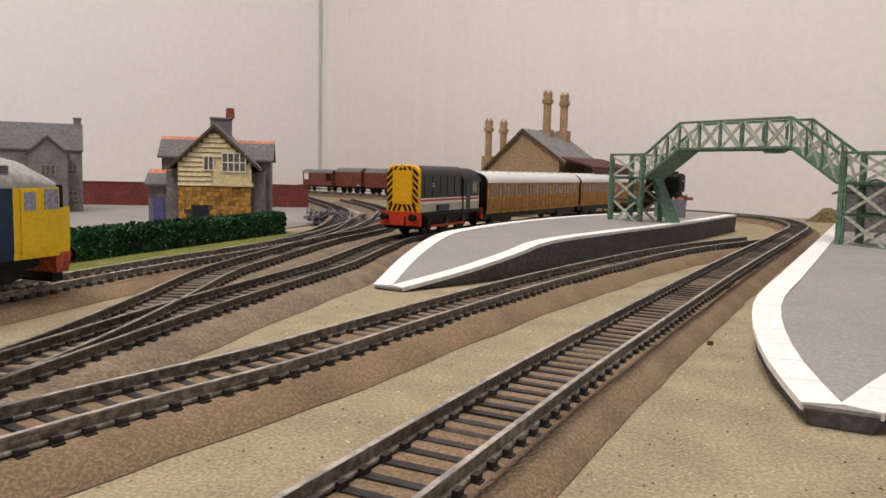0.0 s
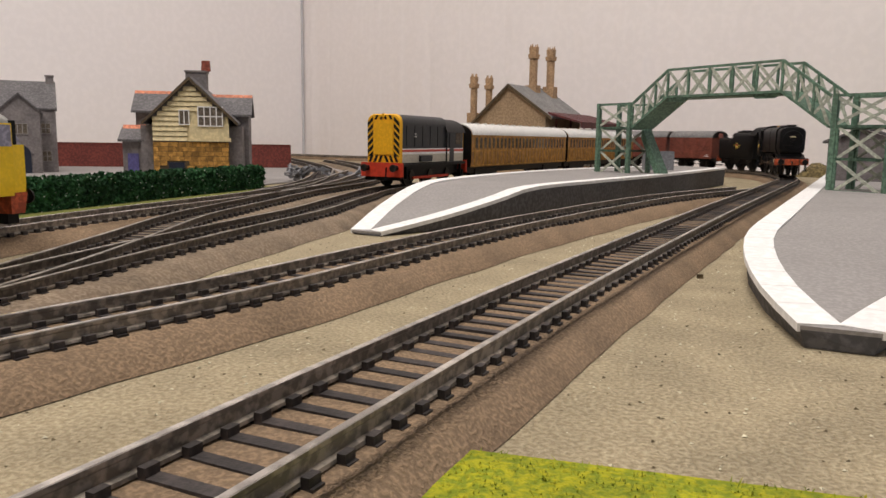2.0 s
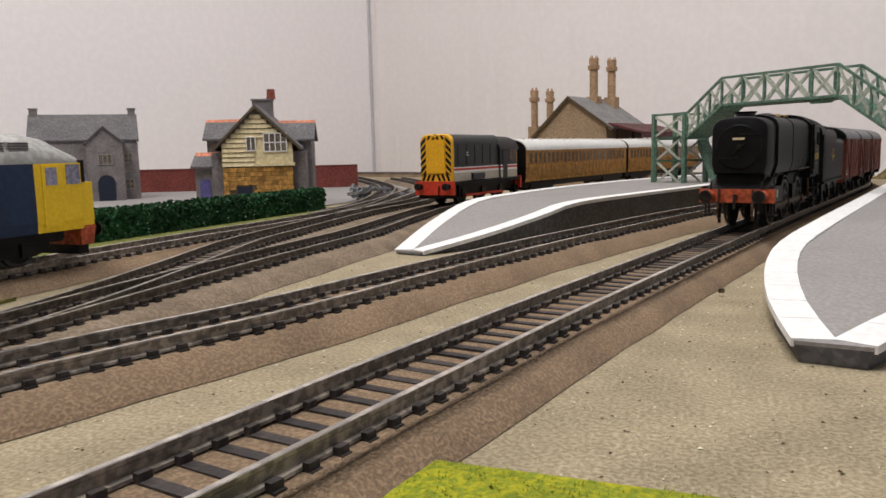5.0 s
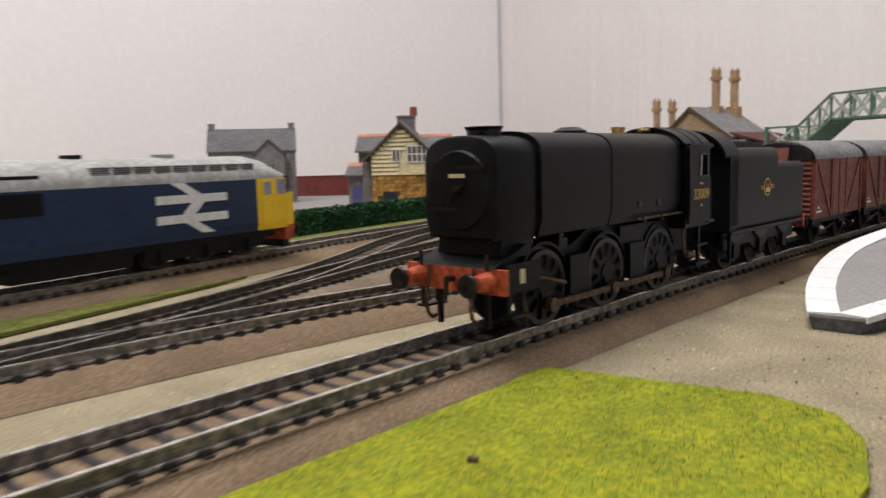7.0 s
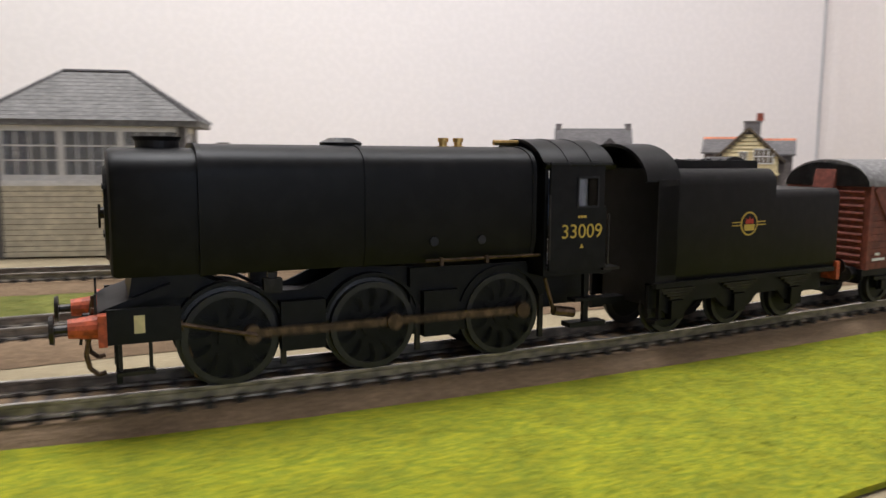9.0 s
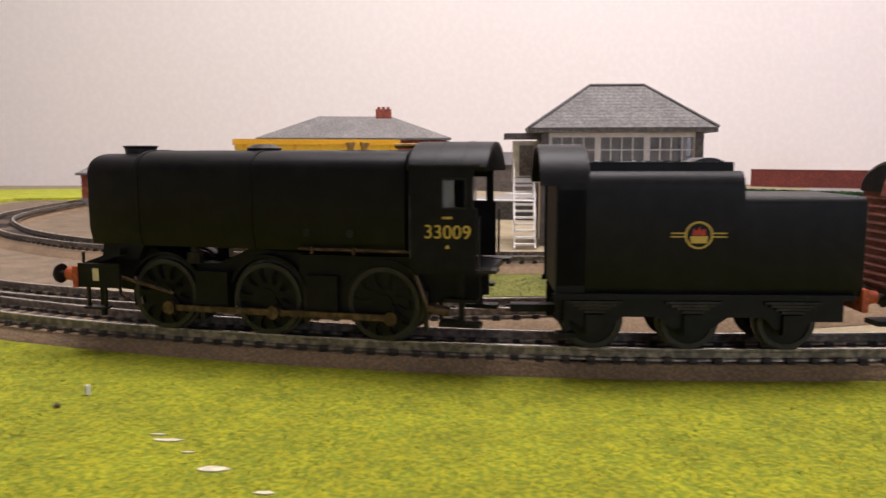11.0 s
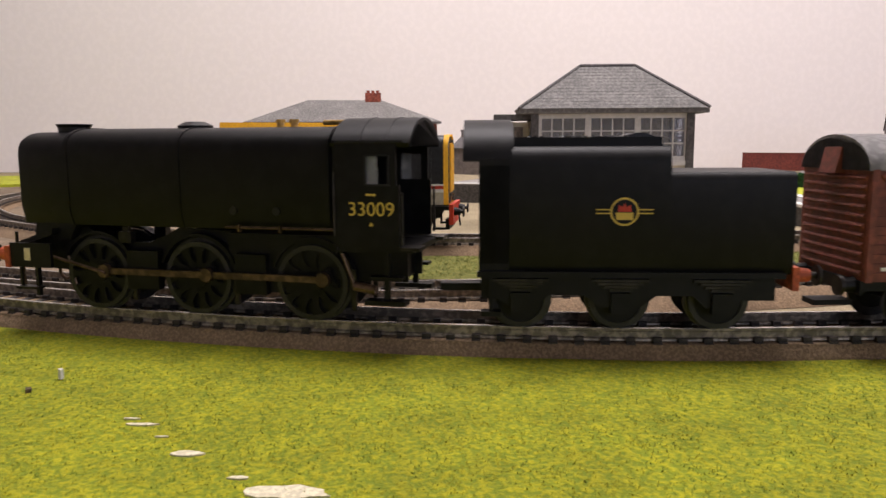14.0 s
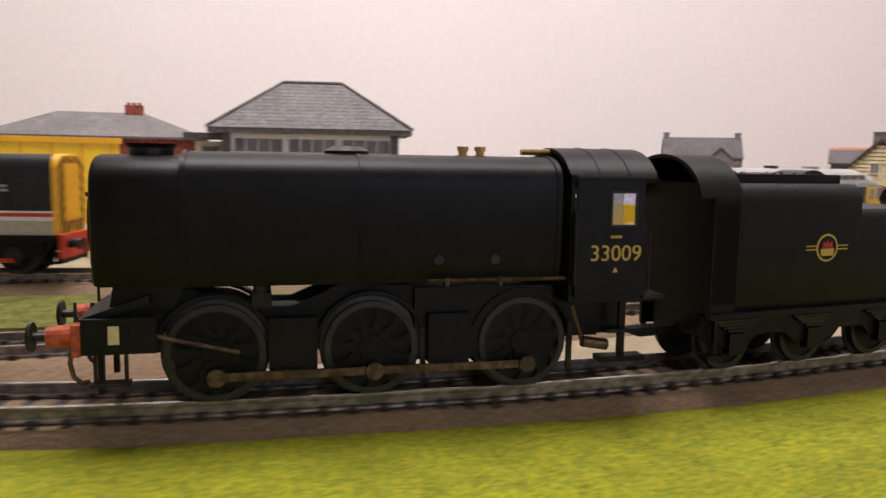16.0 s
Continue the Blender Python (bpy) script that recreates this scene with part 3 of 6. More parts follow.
# ---- platforms ----
def platform(name, left, right, ramp, top, label, edge=0.0085, lines=True):
    """A platform between two edge lines of (x, y, height) rows of equal count, with a dark side and white edging."""
    t = thing(name, Matrix(), label, "platform")
    n = len(left)
    bm = bmesh.new()
    L = [bm.verts.new((x * 1000, y * 1000, z * 1000)) for x, y, z in left]
    R = [bm.verts.new((x * 1000, y * 1000, z * 1000)) for x, y, z in right]
    Lb = [bm.verts.new((x * 1000 + 1.2, y * 1000, 0.2)) for x, y, z in left]
    Rb = [bm.verts.new((x * 1000 - 1.2, y * 1000, 0.2)) for x, y, z in right]
    for i in range(n - 1):
        bm.faces.new((L[i], R[i], R[i + 1], L[i + 1]))
        bm.faces.new((Lb[i], L[i], L[i + 1], Lb[i + 1]))
        bm.faces.new((R[i], Rb[i], Rb[i + 1], R[i + 1]))
    bm.faces.new((L[0], Lb[0], Rb[0], R[0]))
    bm.faces.new((L[-1], R[-1], Rb[-1], Lb[-1]))
    part("side", bm, "plat_side", t, "dark grey platform side")
    bm = bmesh.new()
    a = [bm.verts.new((x * 1000, y * 1000, z * 1000 + 0.9)) for x, y, z in left]
    b = [bm.verts.new((x * 1000, y * 1000, z * 1000 + 0.9)) for x, y, z in right]
    a0 = [bm.verts.new((x * 1000, y * 1000, z * 1000 + 0.02)) for x, y, z in left]
    b0 = [bm.verts.new((x * 1000, y * 1000, z * 1000 + 0.02)) for x, y, z in right]
    for i in range(n - 1):
        bm.faces.new((a[i], b[i], b[i + 1], a[i + 1]))
        bm.faces.new((a0[i], a[i], a[i + 1], a0[i + 1]))
        bm.faces.new((b[i], b0[i], b0[i + 1], b[i + 1]))
    bm.faces.new((a[0], a0[0], b0[0], b[0]))
    part("deck", bm, "plat", t, "plain grey card platform surface")
    for side, sign in ((left, 1), (right, -1)):
        pts = spline([(x, y, z) for x, y, z in side], 0.017)
        for i, (p, q) in enumerate(zip(pts, pts[1:])):
            d = (q - p).normalized()
            nrm = Vector((d.y, -d.x, 0)) * sign
            d2 = (pts[min(i + 2, len(pts) - 1)] - q).normalized() if i + 2 < len(pts) else d
            nrm2 = Vector((d2.y, -d2.x, 0)) * sign
            bm = bmesh.new()
            g = d * 0.00012
            low = [p + g - nrm * 0.0006, p + g + nrm * edge, q - g + nrm2 * edge, q - g - nrm2 * 0.0006]
            vb = [bm.verts.new(k * 1000 + Vector((0, 0, -0.5))) for k in low]
            vt = [bm.verts.new(k * 1000 + Vector((0, 0, 1.35))) for k in low]
            bm.faces.new(vt)
            bm.faces.new(vb[::-1])
            for k in range(4):
                bm.faces.new((vb[k], vb[(k + 1) % 4], vt[(k + 1) % 4], vt[k]))
            part("edging_slab", bm, "white", t)
    return t


platform("station_platform",
         [(0.047, 0.735, 0.0010), (0.043, 0.79, 0.008), (0.045, 0.85, 0.0155), (0.053, 0.91, 0.0165), (0.072, 1.0, 0.0165), (0.105, 1.10, 0.0165), (0.15, 1.19, 0.0165), (0.215, 1.29, 0.0165)],
         [(0.062, 0.731, 0.0010), (0.084, 0.764, 0.0062), (0.103, 0.798, 0.012), (0.117, 0.832, 0.0165), (0.147, 0.92, 0.0165), (0.183, 1.01, 0.0165), (0.222, 1.12, 0.0165), (0.262, 1.24, 0.0165)],
         0.1, 0.0165, "long grey card station platform with white edging and a ramp")
platform("second_platform",
         [(0.204, 0.586, 0.004), (0.2015, 0.62, 0.006), (0.203, 0.66, 0.0085), (0.2095, 0.70, 0.011), (0.227, 0.757, 0.0135), (0.262, 0.885, 0.0135), (0.315, 1.08, 0.0135), (0.372, 1.29, 0.0135)],
         [(0.219, 0.583, 0.004), (0.237, 0.612, 0.006), (0.262, 0.645, 0.0085), (0.290, 0.685, 0.011), (0.325, 0.745, 0.0135), (0.365, 0.87, 0.0135), (0.42, 1.06, 0.0135), (0.475, 1.26, 0.0135)],
         0.1, 0.0135, "grey card platform with a broad white painted edge")
platform("far_platform",
         [(-0.13, 0.452, 0.003), (-0.18, 0.455, 0.015), (-0.28, 0.475, 0.0165), (-0.42, 0.47, 0.0165), (-0.55, 0.42, 0.0165)][::-1],
         [(-0.125, 0.425, 0.003), (-0.185, 0.418, 0.015), (-0.285, 0.412, 0.0165), (-0.405, 0.37, 0.0165), (-0.47, 0.30, 0.0165)][::-1],
         0.1, 0.0165, "grey platform with pale edging beyond the main lines")

# ---- footbridge ----
def footbridge():
    m = pose(0.139, 1.075, 0, 0, 0, math.degrees(math.atan2(-0.672, 0.74)))
    t = thing("footbridge", m, "green and grey lattice girder station footbridge", "footbridge")
    W = 24.0

    def lattice(panels, y, name="lattice_panel"):
        """Panels as four corners (x, z) each: frame bars round it and a cross inside."""
        for k, (p00, p10, p11, p01) in enumerate(panels):
            bm = bmesh.new()
            for a, b in ((p00, p10), (p01, p11)):
                bar(bm, (a[0], y, a[1]), (b[0], y, b[1]), 1.6, 1.7)
            bar(bm, (p00[0], y, p00[1]), (p01[0], y, p01[1]), 1.5, 1.5)
            part("girder_frame", bm, "green", t)
            bm = bmesh.new()
            bar(bm, (p00[0], y + 0.3, p00[1]), (p11[0], y + 0.3, p11[1]), 0.7, 1.9)
            bar(bm, (p10[0], y - 0.3, p10[1]), (p01[0], y - 0.3, p01[1]), 0.7, 1.9)
            part(name, bm, "pale_green", t, "pale weathered grey-green lattice")
    n = 5
    top, low = 97.0, 77.0
    flat = [((72 + 94 * i / n, low), (72 + 94 * (i + 1) / n, low), (72 + 94 * (i + 1) / n, top), (72 + 94 * i / n, top)) for i in range(n)]
    slope1 = [((38 + 34 * i / 3, 54 + 23 * i / 3), (38 + 34 * (i + 1) / 3, 54 + 23 * (i + 1) / 3), (38 + 34 * (i + 1) / 3, 73 + 24 * (i + 1) / 3), (38 + 34 * i / 3, 73 + 24 * i / 3)) for i in range(3)]
    slope2 = [((166 + 34 * i / 3, 77 - 23 * i / 3), (166 + 34 * (i + 1) / 3, 77 - 23 * (i + 1) / 3), (166 + 34 * (i + 1) / 3, 97 - 24 * (i + 1) / 3), (166 + 34 * i / 3, 97 - 24 * i / 3)) for i in range(3)]
    for y in (0.0, W):
        lattice(flat + slope1 + slope2, y)
        for x0, z0 in ((0, 16.5), (202, 13.8)):
            lattice([((x0, 54), (x0 + 36, 54), (x0 + 36, 73), (x0, 73))], y)
            h = (54 - z0) / 2
            lattice([((x0 + 4, z0 + k * h), (x0 + 32, z0 + k * h), (x0 + 32, z0 + (k + 1) * h), (x0 + 4, z0 + (k + 1) * h)) for k in range(2)], y, "tower_brace")
            for x in (x0 + 1.5, x0 + 35.5):
                part("tower_leg", boxes((x - 1.7, x + 1.7, y - 1.4, y + 1.4, z0, 74)), "green", t)
    part("deck", boxes((70, 166, 0.5, W - 0.5, 75.5, 77)), "green", t)
    for x0, x1, z0, z1 in ((38, 71, 53, 76), (167, 200, 76, 53)):
        part("stair", prism(bmesh.new(), [(x0, z0), (x1, z1), (x1, z1 + 1.6), (x0, z0 + 1.6)], "y", 0.5, W - 0.5), "green", t)
    for x0, z0 in ((0, 0), (202, 0)):
        part("landing", boxes((x0, x0 + 37, 0.5, W - 0.5, 52.5, 54)), "green", t)
    for x0, x1, d in ((36, 58, 16.5),):
        part("lower_stair", prism(bmesh.new(), [(x0, 55), (x0 + 22, d), (x0 + 16, d), (x0, 45)], "y", 14, W), "green", t)
    for x in (78, 152):
        part("bracket", prism(bmesh.new(), [(x - 8, 75.5), (x + 12, 75.5), (x + 8, 73), (x - 6, 73)], "y", 1, 3), "green", t)


footbridge()

# ---- houses ----
def gable_roof(x0, x1, y0, y1, eave, ridge, over=2.0, thick=1.6):
    """Two slopes, ridge along x."""
    ym, s = (y0 + y1) / 2, (ridge - eave) / ((y1 - y0) / 2)
    out = []
    for a, sg in ((y0 - over, -1), (y1 + over, 1)):
        e = eave - over * s
        out.append(one_prism([(a, e), (ym, ridge), (ym, ridge + thick * 1.2), (a, e + thick)], "x", x0 - over, x1 + over))
    return out


def window(parent, x, z, w, h, y, turn=0, bars=(2, 3), pane="dim_glass", bar_mat="stone", wide=0.7):
    """A recessed window in a wall that faces -y at the given y."""
    part("pane", boxes((x - w / 2, x + w / 2, y - 0.35, y + 0.4, z, z + h)), pane, parent)
    bm = bmesh.new()
    for i in range(bars[0] + 1):
        k = x - w / 2 + w * i / bars[0]
        box(bm, k - wide / 2, k + wide / 2, y - 0.9, y, z - wide / 2, z + h + wide / 2)
    for i in range(bars[1] + 1):
        k = z + h * i / bars[1]
        box(bm, x - w / 2, x + w / 2, y - 0.8, y, k - wide / 2, k + wide / 2)
    part("window_frame", bm, bar_mat, parent)


def stone_courses(parent, x0, x1, z0, z1, y, size, material, seed, jitter=0.35):
    """Coursed stones standing a little proud of a wall that faces -y."""
    rnd = random.Random(seed)
    z = z0
    while z < z1 - 0.5:
        h = min(size[1] * rnd.uniform(0.85, 1.15), z1 - z)
        x = x0
        while x < x1 - 0.5:
            w = min(size[0] * rnd.uniform(0.6, 1.3), x1 - x)
            part("stone", boxes((x + 0.12, x + w - 0.12, y - rnd.uniform(0.25, 0.25 + jitter), y + 0.3, z + 0.12, z + h - 0.12)), material, parent)
            x += w
        z += h


def chimney(parent, x, y, z0, z1, w, material, pots=2, pot="terracotta"):
    p = part("chimney", boxes((x - w, x + w, y - w * 0.7, y + w * 0.7, z0, z1), (x - w - 0.8, x + w + 0.8, y - w * 0.7 - 0.8, y + w * 0.7 + 0.8, z1 - 1.6, z1)), material, parent)
    for i in range(pots):
        part("chimney_pot", one_tube((x + (i - (pots - 1) / 2) * w, y, z1), (x + (i - (pots - 1) / 2) * w, y, z1 + 4.5), 1.5, 10, 1.2), pot, p)


def stone_house(m, label, wing=True, length=118, depth=58, eave=56, ridge=78, group="stone houses"):
    t = thing("stone_house", m, label, "house", group)
    h = length / 2
    bm = bmesh.new()
    prism(bm, [(-depth / 2, 0), (depth / 2, 0), (depth / 2, eave), (0, ridge), (-depth / 2, eave)], "x", -h, h)
    part("wall", bm, "stone", t)
    for r in gable_roof(-h, h, -depth / 2, depth / 2, eave, ridge, 1.5):
        part("roof", r, "slate", t)
    for x in (-h + 4, h - 4):
        chimney(t, x, 0, ridge - 4, ridge + 9, 4.0, "stone", 0)
    if wing:
        w, wx = length * 0.17, length * 0.2
        bm = bmesh.new()
        prism(bm, [(wx - w, 0), (wx + w, 0), (wx + w, eave - 4), (wx, eave + 13), (wx - w, eave - 4)], "y", -depth / 2 - 22, 0)
        part("wing", bm, "stone", t)
        for a, b in ((wx - w - 2, wx), (wx + w + 2, wx)):
            part("wing_roof", one_prism([(a, eave - 6), (b, eave + 13), (b, eave + 15.2), (a, eave - 4.2)], "y", -depth / 2 - 24, 0), "slate", t)
        y = -depth / 2 - 22
        window(t, wx, 41, 14, 11, y, bars=(3, 1), bar_mat='plat')
        part("doorway", prism(bmesh.new(), [(wx - 9, 0), (wx + 9, 0), (wx + 9, 20), *arc(wx, 20, 9, 0, 180, 8)[1:-1], (wx - 9, 20)], "y", y - 0.8, y + 0.5), "navy", t)
        bm = bmesh.new()
        for k in range(9):
            a0, a1 = radians(180 * k / 9), radians(180 * (k + 1) / 9)
            prism(bm, [(wx + 9 * math.cos(a0), 20 + 9 * math.sin(a0)), (wx + 11.5 * math.cos(a0), 20 + 11.5 * math.sin(a0)), (wx + 11.5 * math.cos(a1 - 0.03), 20 + 11.5 * math.sin(a1 - 0.03)), (wx + 9 * math.cos(a1 - 0.03), 20 + 9 * math.sin(a1 - 0.03))], "y", y - 1.2, y)
        part("door_arch", bm, "stone", t)
        for x, z in ((46, 12), (46, 42), (-24, 12), (-24, 42)):
            window(t, x, z, 9, 11, -depth / 2, bars=(2, 2), bar_mat="plat")
    return t


stone_house(pose(-0.505, 1.115, 0.0012, 0, 0, 40), "grey stone two-storey house with slate roof and arched doorway", True, 112, 56, 69, 97)
stone_house(pose(-0.56, 0.465, 0.0175, 0, 0, 25), "low grey stone building with a pale roof on the platform", False, 190, 44, 30, 43, "platform buildings")


def timber_box(m):
    """The railway house with a cream boarded upper storey over ochre stone."""
    t = thing("signal_house", m, "cream boarded signal house over ochre stone with slate roof", "signal house")
    w, d, e, a = 31, 30, 58, 88
    bm = bmesh.new()
    prism(bm, [(-w, 0), (w, 0), (w, e), (0, a), (-w, e)], "y", 0, 2 * d)
    part("wall", bm, "stone", t)
    for x in (-w - 11, w):
        part("side_wing", boxes((x, x + 11, 6, 2 * d, 0, e - 8)), "stone", t)
    bm = boxes((-w - 0.3, w + 0.3, -0.8, 0.2, 0, 36.5))
    part("stone_front", bm, "gap", t, "dark mortar behind the stones")
    rnd = random.Random(5)
    z = 0.4
    while z < 36:
        h, x = 4.0, -w
        while x < w - 0.5:
            k = min(rnd.uniform(3.5, 8), w - x)
            if not (x + k > -20 and x < -5 and z < 19):
                part("stone", boxes((x + 0.15, x + k - 0.15, -0.8 - rnd.uniform(0.3, 0.8), 0, z, z + h - 0.3)), "ochre", t)
            x += k
        z += h
    part("doorway", boxes((-19, -6, -1.3, 0.4, 0, 19)), "navy", t, "dark navy low door")
    for i in range(14):
        z = 37 + i * 4.2
        half = w if z + 4 < e else max(2, w * (a - z - 4) / (a - e))
        if z + 4 > a - 2:
            break
        part("board", one_prism([(-0.4, z), (-1.9, z + 0.3), (-0.9, z + 3.9), (-0.4, z + 3.9)], "x", -half, half if z > 60 else -3), "cream", t)
        if z < 60:
            part("board", boxes((-3, half, -0.9, 0, z, z + 4.2)), "cream", t)
    part("bay", boxes((-2, w + 2, -3, -0.6, 37, 40)), "cream", t, "plain cream bay below the windows")
    part("bay_panel", boxes((-1, w + 0.5, -2.2, -0.4, 40, 52)), "cream", t)
    window(t, -5, 51, 8, 12, -1.6, bars=(2, 1), bar_mat="white", wide=0.8)
    window(t, 16.5, 50, 20, 16, -2.4, bars=(4, 2), bar_mat="white", wide=0.9)
    for a0, b0 in ((-w - 8, 0), (w + 8, 0)):
        s = (a - e) / w
        z0 = a + 1 - abs(a0) * s
        part("roof", one_prism([(a0, z0), (0, a + 1), (0, a + 3.6), (a0, z0 + 2.2)], "y", -3.5, 2 * d + 3), "slate", t)
        part("bargeboard", one_prism([(a0, z0 - 1), (0, a), (0, a + 2.6), (a0, z0 + 1.8)], "y", -4.3, -3.5), "gap", t)
    for sg in (-1, 1):
        x0, x1 = (-w - 22, -8) if sg < 0 else (8, w + 18)
        zz = 78 if sg < 0 else 76
        for q0, q1 in ((24, 44), (64, 44)):
            part("cross_roof", one_prism([(q0, zz - 17), (q1, zz), (q1, zz + 2), (q0, zz - 15.2)], "x", x0, x1), "slate", t)
        part("cross_wall", boxes((min(x0, x1) + 3, max(x0, x1) - 3, 28, 60, 0, zz - 15)), "stone", t)
        for i in range(5):
            k = x0 + (x1 - x0) * i / 5
            part("ridge_tile", one_prism([(41.5, zz - 0.5), (44, zz + 3), (46.5, zz - 0.5)], "x", k + 0.2, k + (x1 - x0) / 5 - 0.2), "terracotta", t)
    lean = -w - 11
    part("lean_to", boxes((lean - 16, lean, 10, 40, 0, 38)), "stone", t)
    part("lean_to_roof", one_prism([(6, 36), (25, 46), (44, 36), (44, 38), (25, 48.5), (6, 38)], "x", lean - 19, lean + 2), "slate", t)
    part("lean_to_ridge", one_prism([(22.5, 47), (25, 50.5), (27.5, 47)], "x", lean - 18, lean + 1), "terracotta", t)
    part("lean_to_door", boxes((lean - 12, lean - 3, 9.2, 10.4, 0, 26)), "door", t, "violet blue door")
    chimney(t, 1, 40, a - 6, a + 11, 9, "stone", 0)
    part("chimney_pot", one_tube((9, 40, a + 11), (9, 40, a + 20), 4.2, 10, 3.6), "brick", t, "red clay chimney pot")


timber_box(pose(-0.198, 1.000, 0.0012, 0, 0, 24))


def station():
    t = thing("station_building", pose(0.018, 1.36, 0.001, 0, 0, -18), "tan rendered station building with slate roof and tall chimneys", "station")
    # gable towards -y, ridge along y
    w, e, a, L = 50, 62, 108, 112
    bm = bmesh.new()
    prism(bm, [(-w, 0), (w, 0), (w, 74), (0, a), (-w, e)], "y", 0, L)
    part("wall", bm, "tan", t)
    for sg, q in ((-1, e), (1, 74)):
        z = q - 9 * (a - q) / w
        part("roof", one_prism([(sg * (w + 9), z), (0, a), (0, a + 2.4), (sg * (w + 9), z + 2)], "y", -3, L + 3), "slate2", t)
        part("bargeboard", one_prism([(sg * (w + 9), z - 1.4), (0, a - 1.4), (0, a + 2.4), (sg * (w + 9), z + 2)], "y", -4.2, -3), "gap", t)
    for x, y, z0, h, r in ((4, 60, 98, 160, 5.6), (12, 96, 98, 160, 5.6), (-62, 22, 40, 122, 4.6), (-56, 52, 40, 122, 4.6)):
        c = part("chimney", one_tube((x, y, z0), (x, y, h - 14), r, 8), "chim", t, "tall buff octagonal chimney")
        part("chimney_base", boxes((x - r - 1.8, x + r + 1.8, y - r - 1.8, y + r + 1.8, 2 if x < -20 else z0 - 8, z0 + 14 if x > -20 else h - 46)), "chim", c)
        bm = bmesh.new()
        tube(bm, (x, y, h - 14), (x, y, h - 9), r + 1.8, 8, r + 2.6)
        tube(bm, (x, y, h - 9), (x, y, h), r + 0.4, 8, r + 1.2)
        part("chimney_head", bm, "chim", c)
        for k in range(4):
            part("chimney_point", one_tube((x + (r - 1) * math.cos(k * 1.57), y + (r - 1) * math.sin(k * 1.57), h), (x + (r - 1) * math.cos(k * 1.57), y + (r - 1) * math.sin(k * 1.57), h + 4), 1.3, 6, 0.5), "chim", c)
    for i in range(9):
        part("canopy_panel", one_prism([(w + 2, 76), (w + 46, 64), (w + 46, 62), (w + 2, 73)], "y", 2 + i * 15.5, 2 + i * 15.5 + 13), "canopy", t)
    part("canopy_edge", boxes((w + 44, w + 46, 2, 140, 57, 63)), "canopy", t)
    for y in (14, 60, 106, 136):
        part("canopy_post", one_tube((w + 8, y, 0), (w + 8, y, 72), 1.2, 8), "canopy", t)


station()


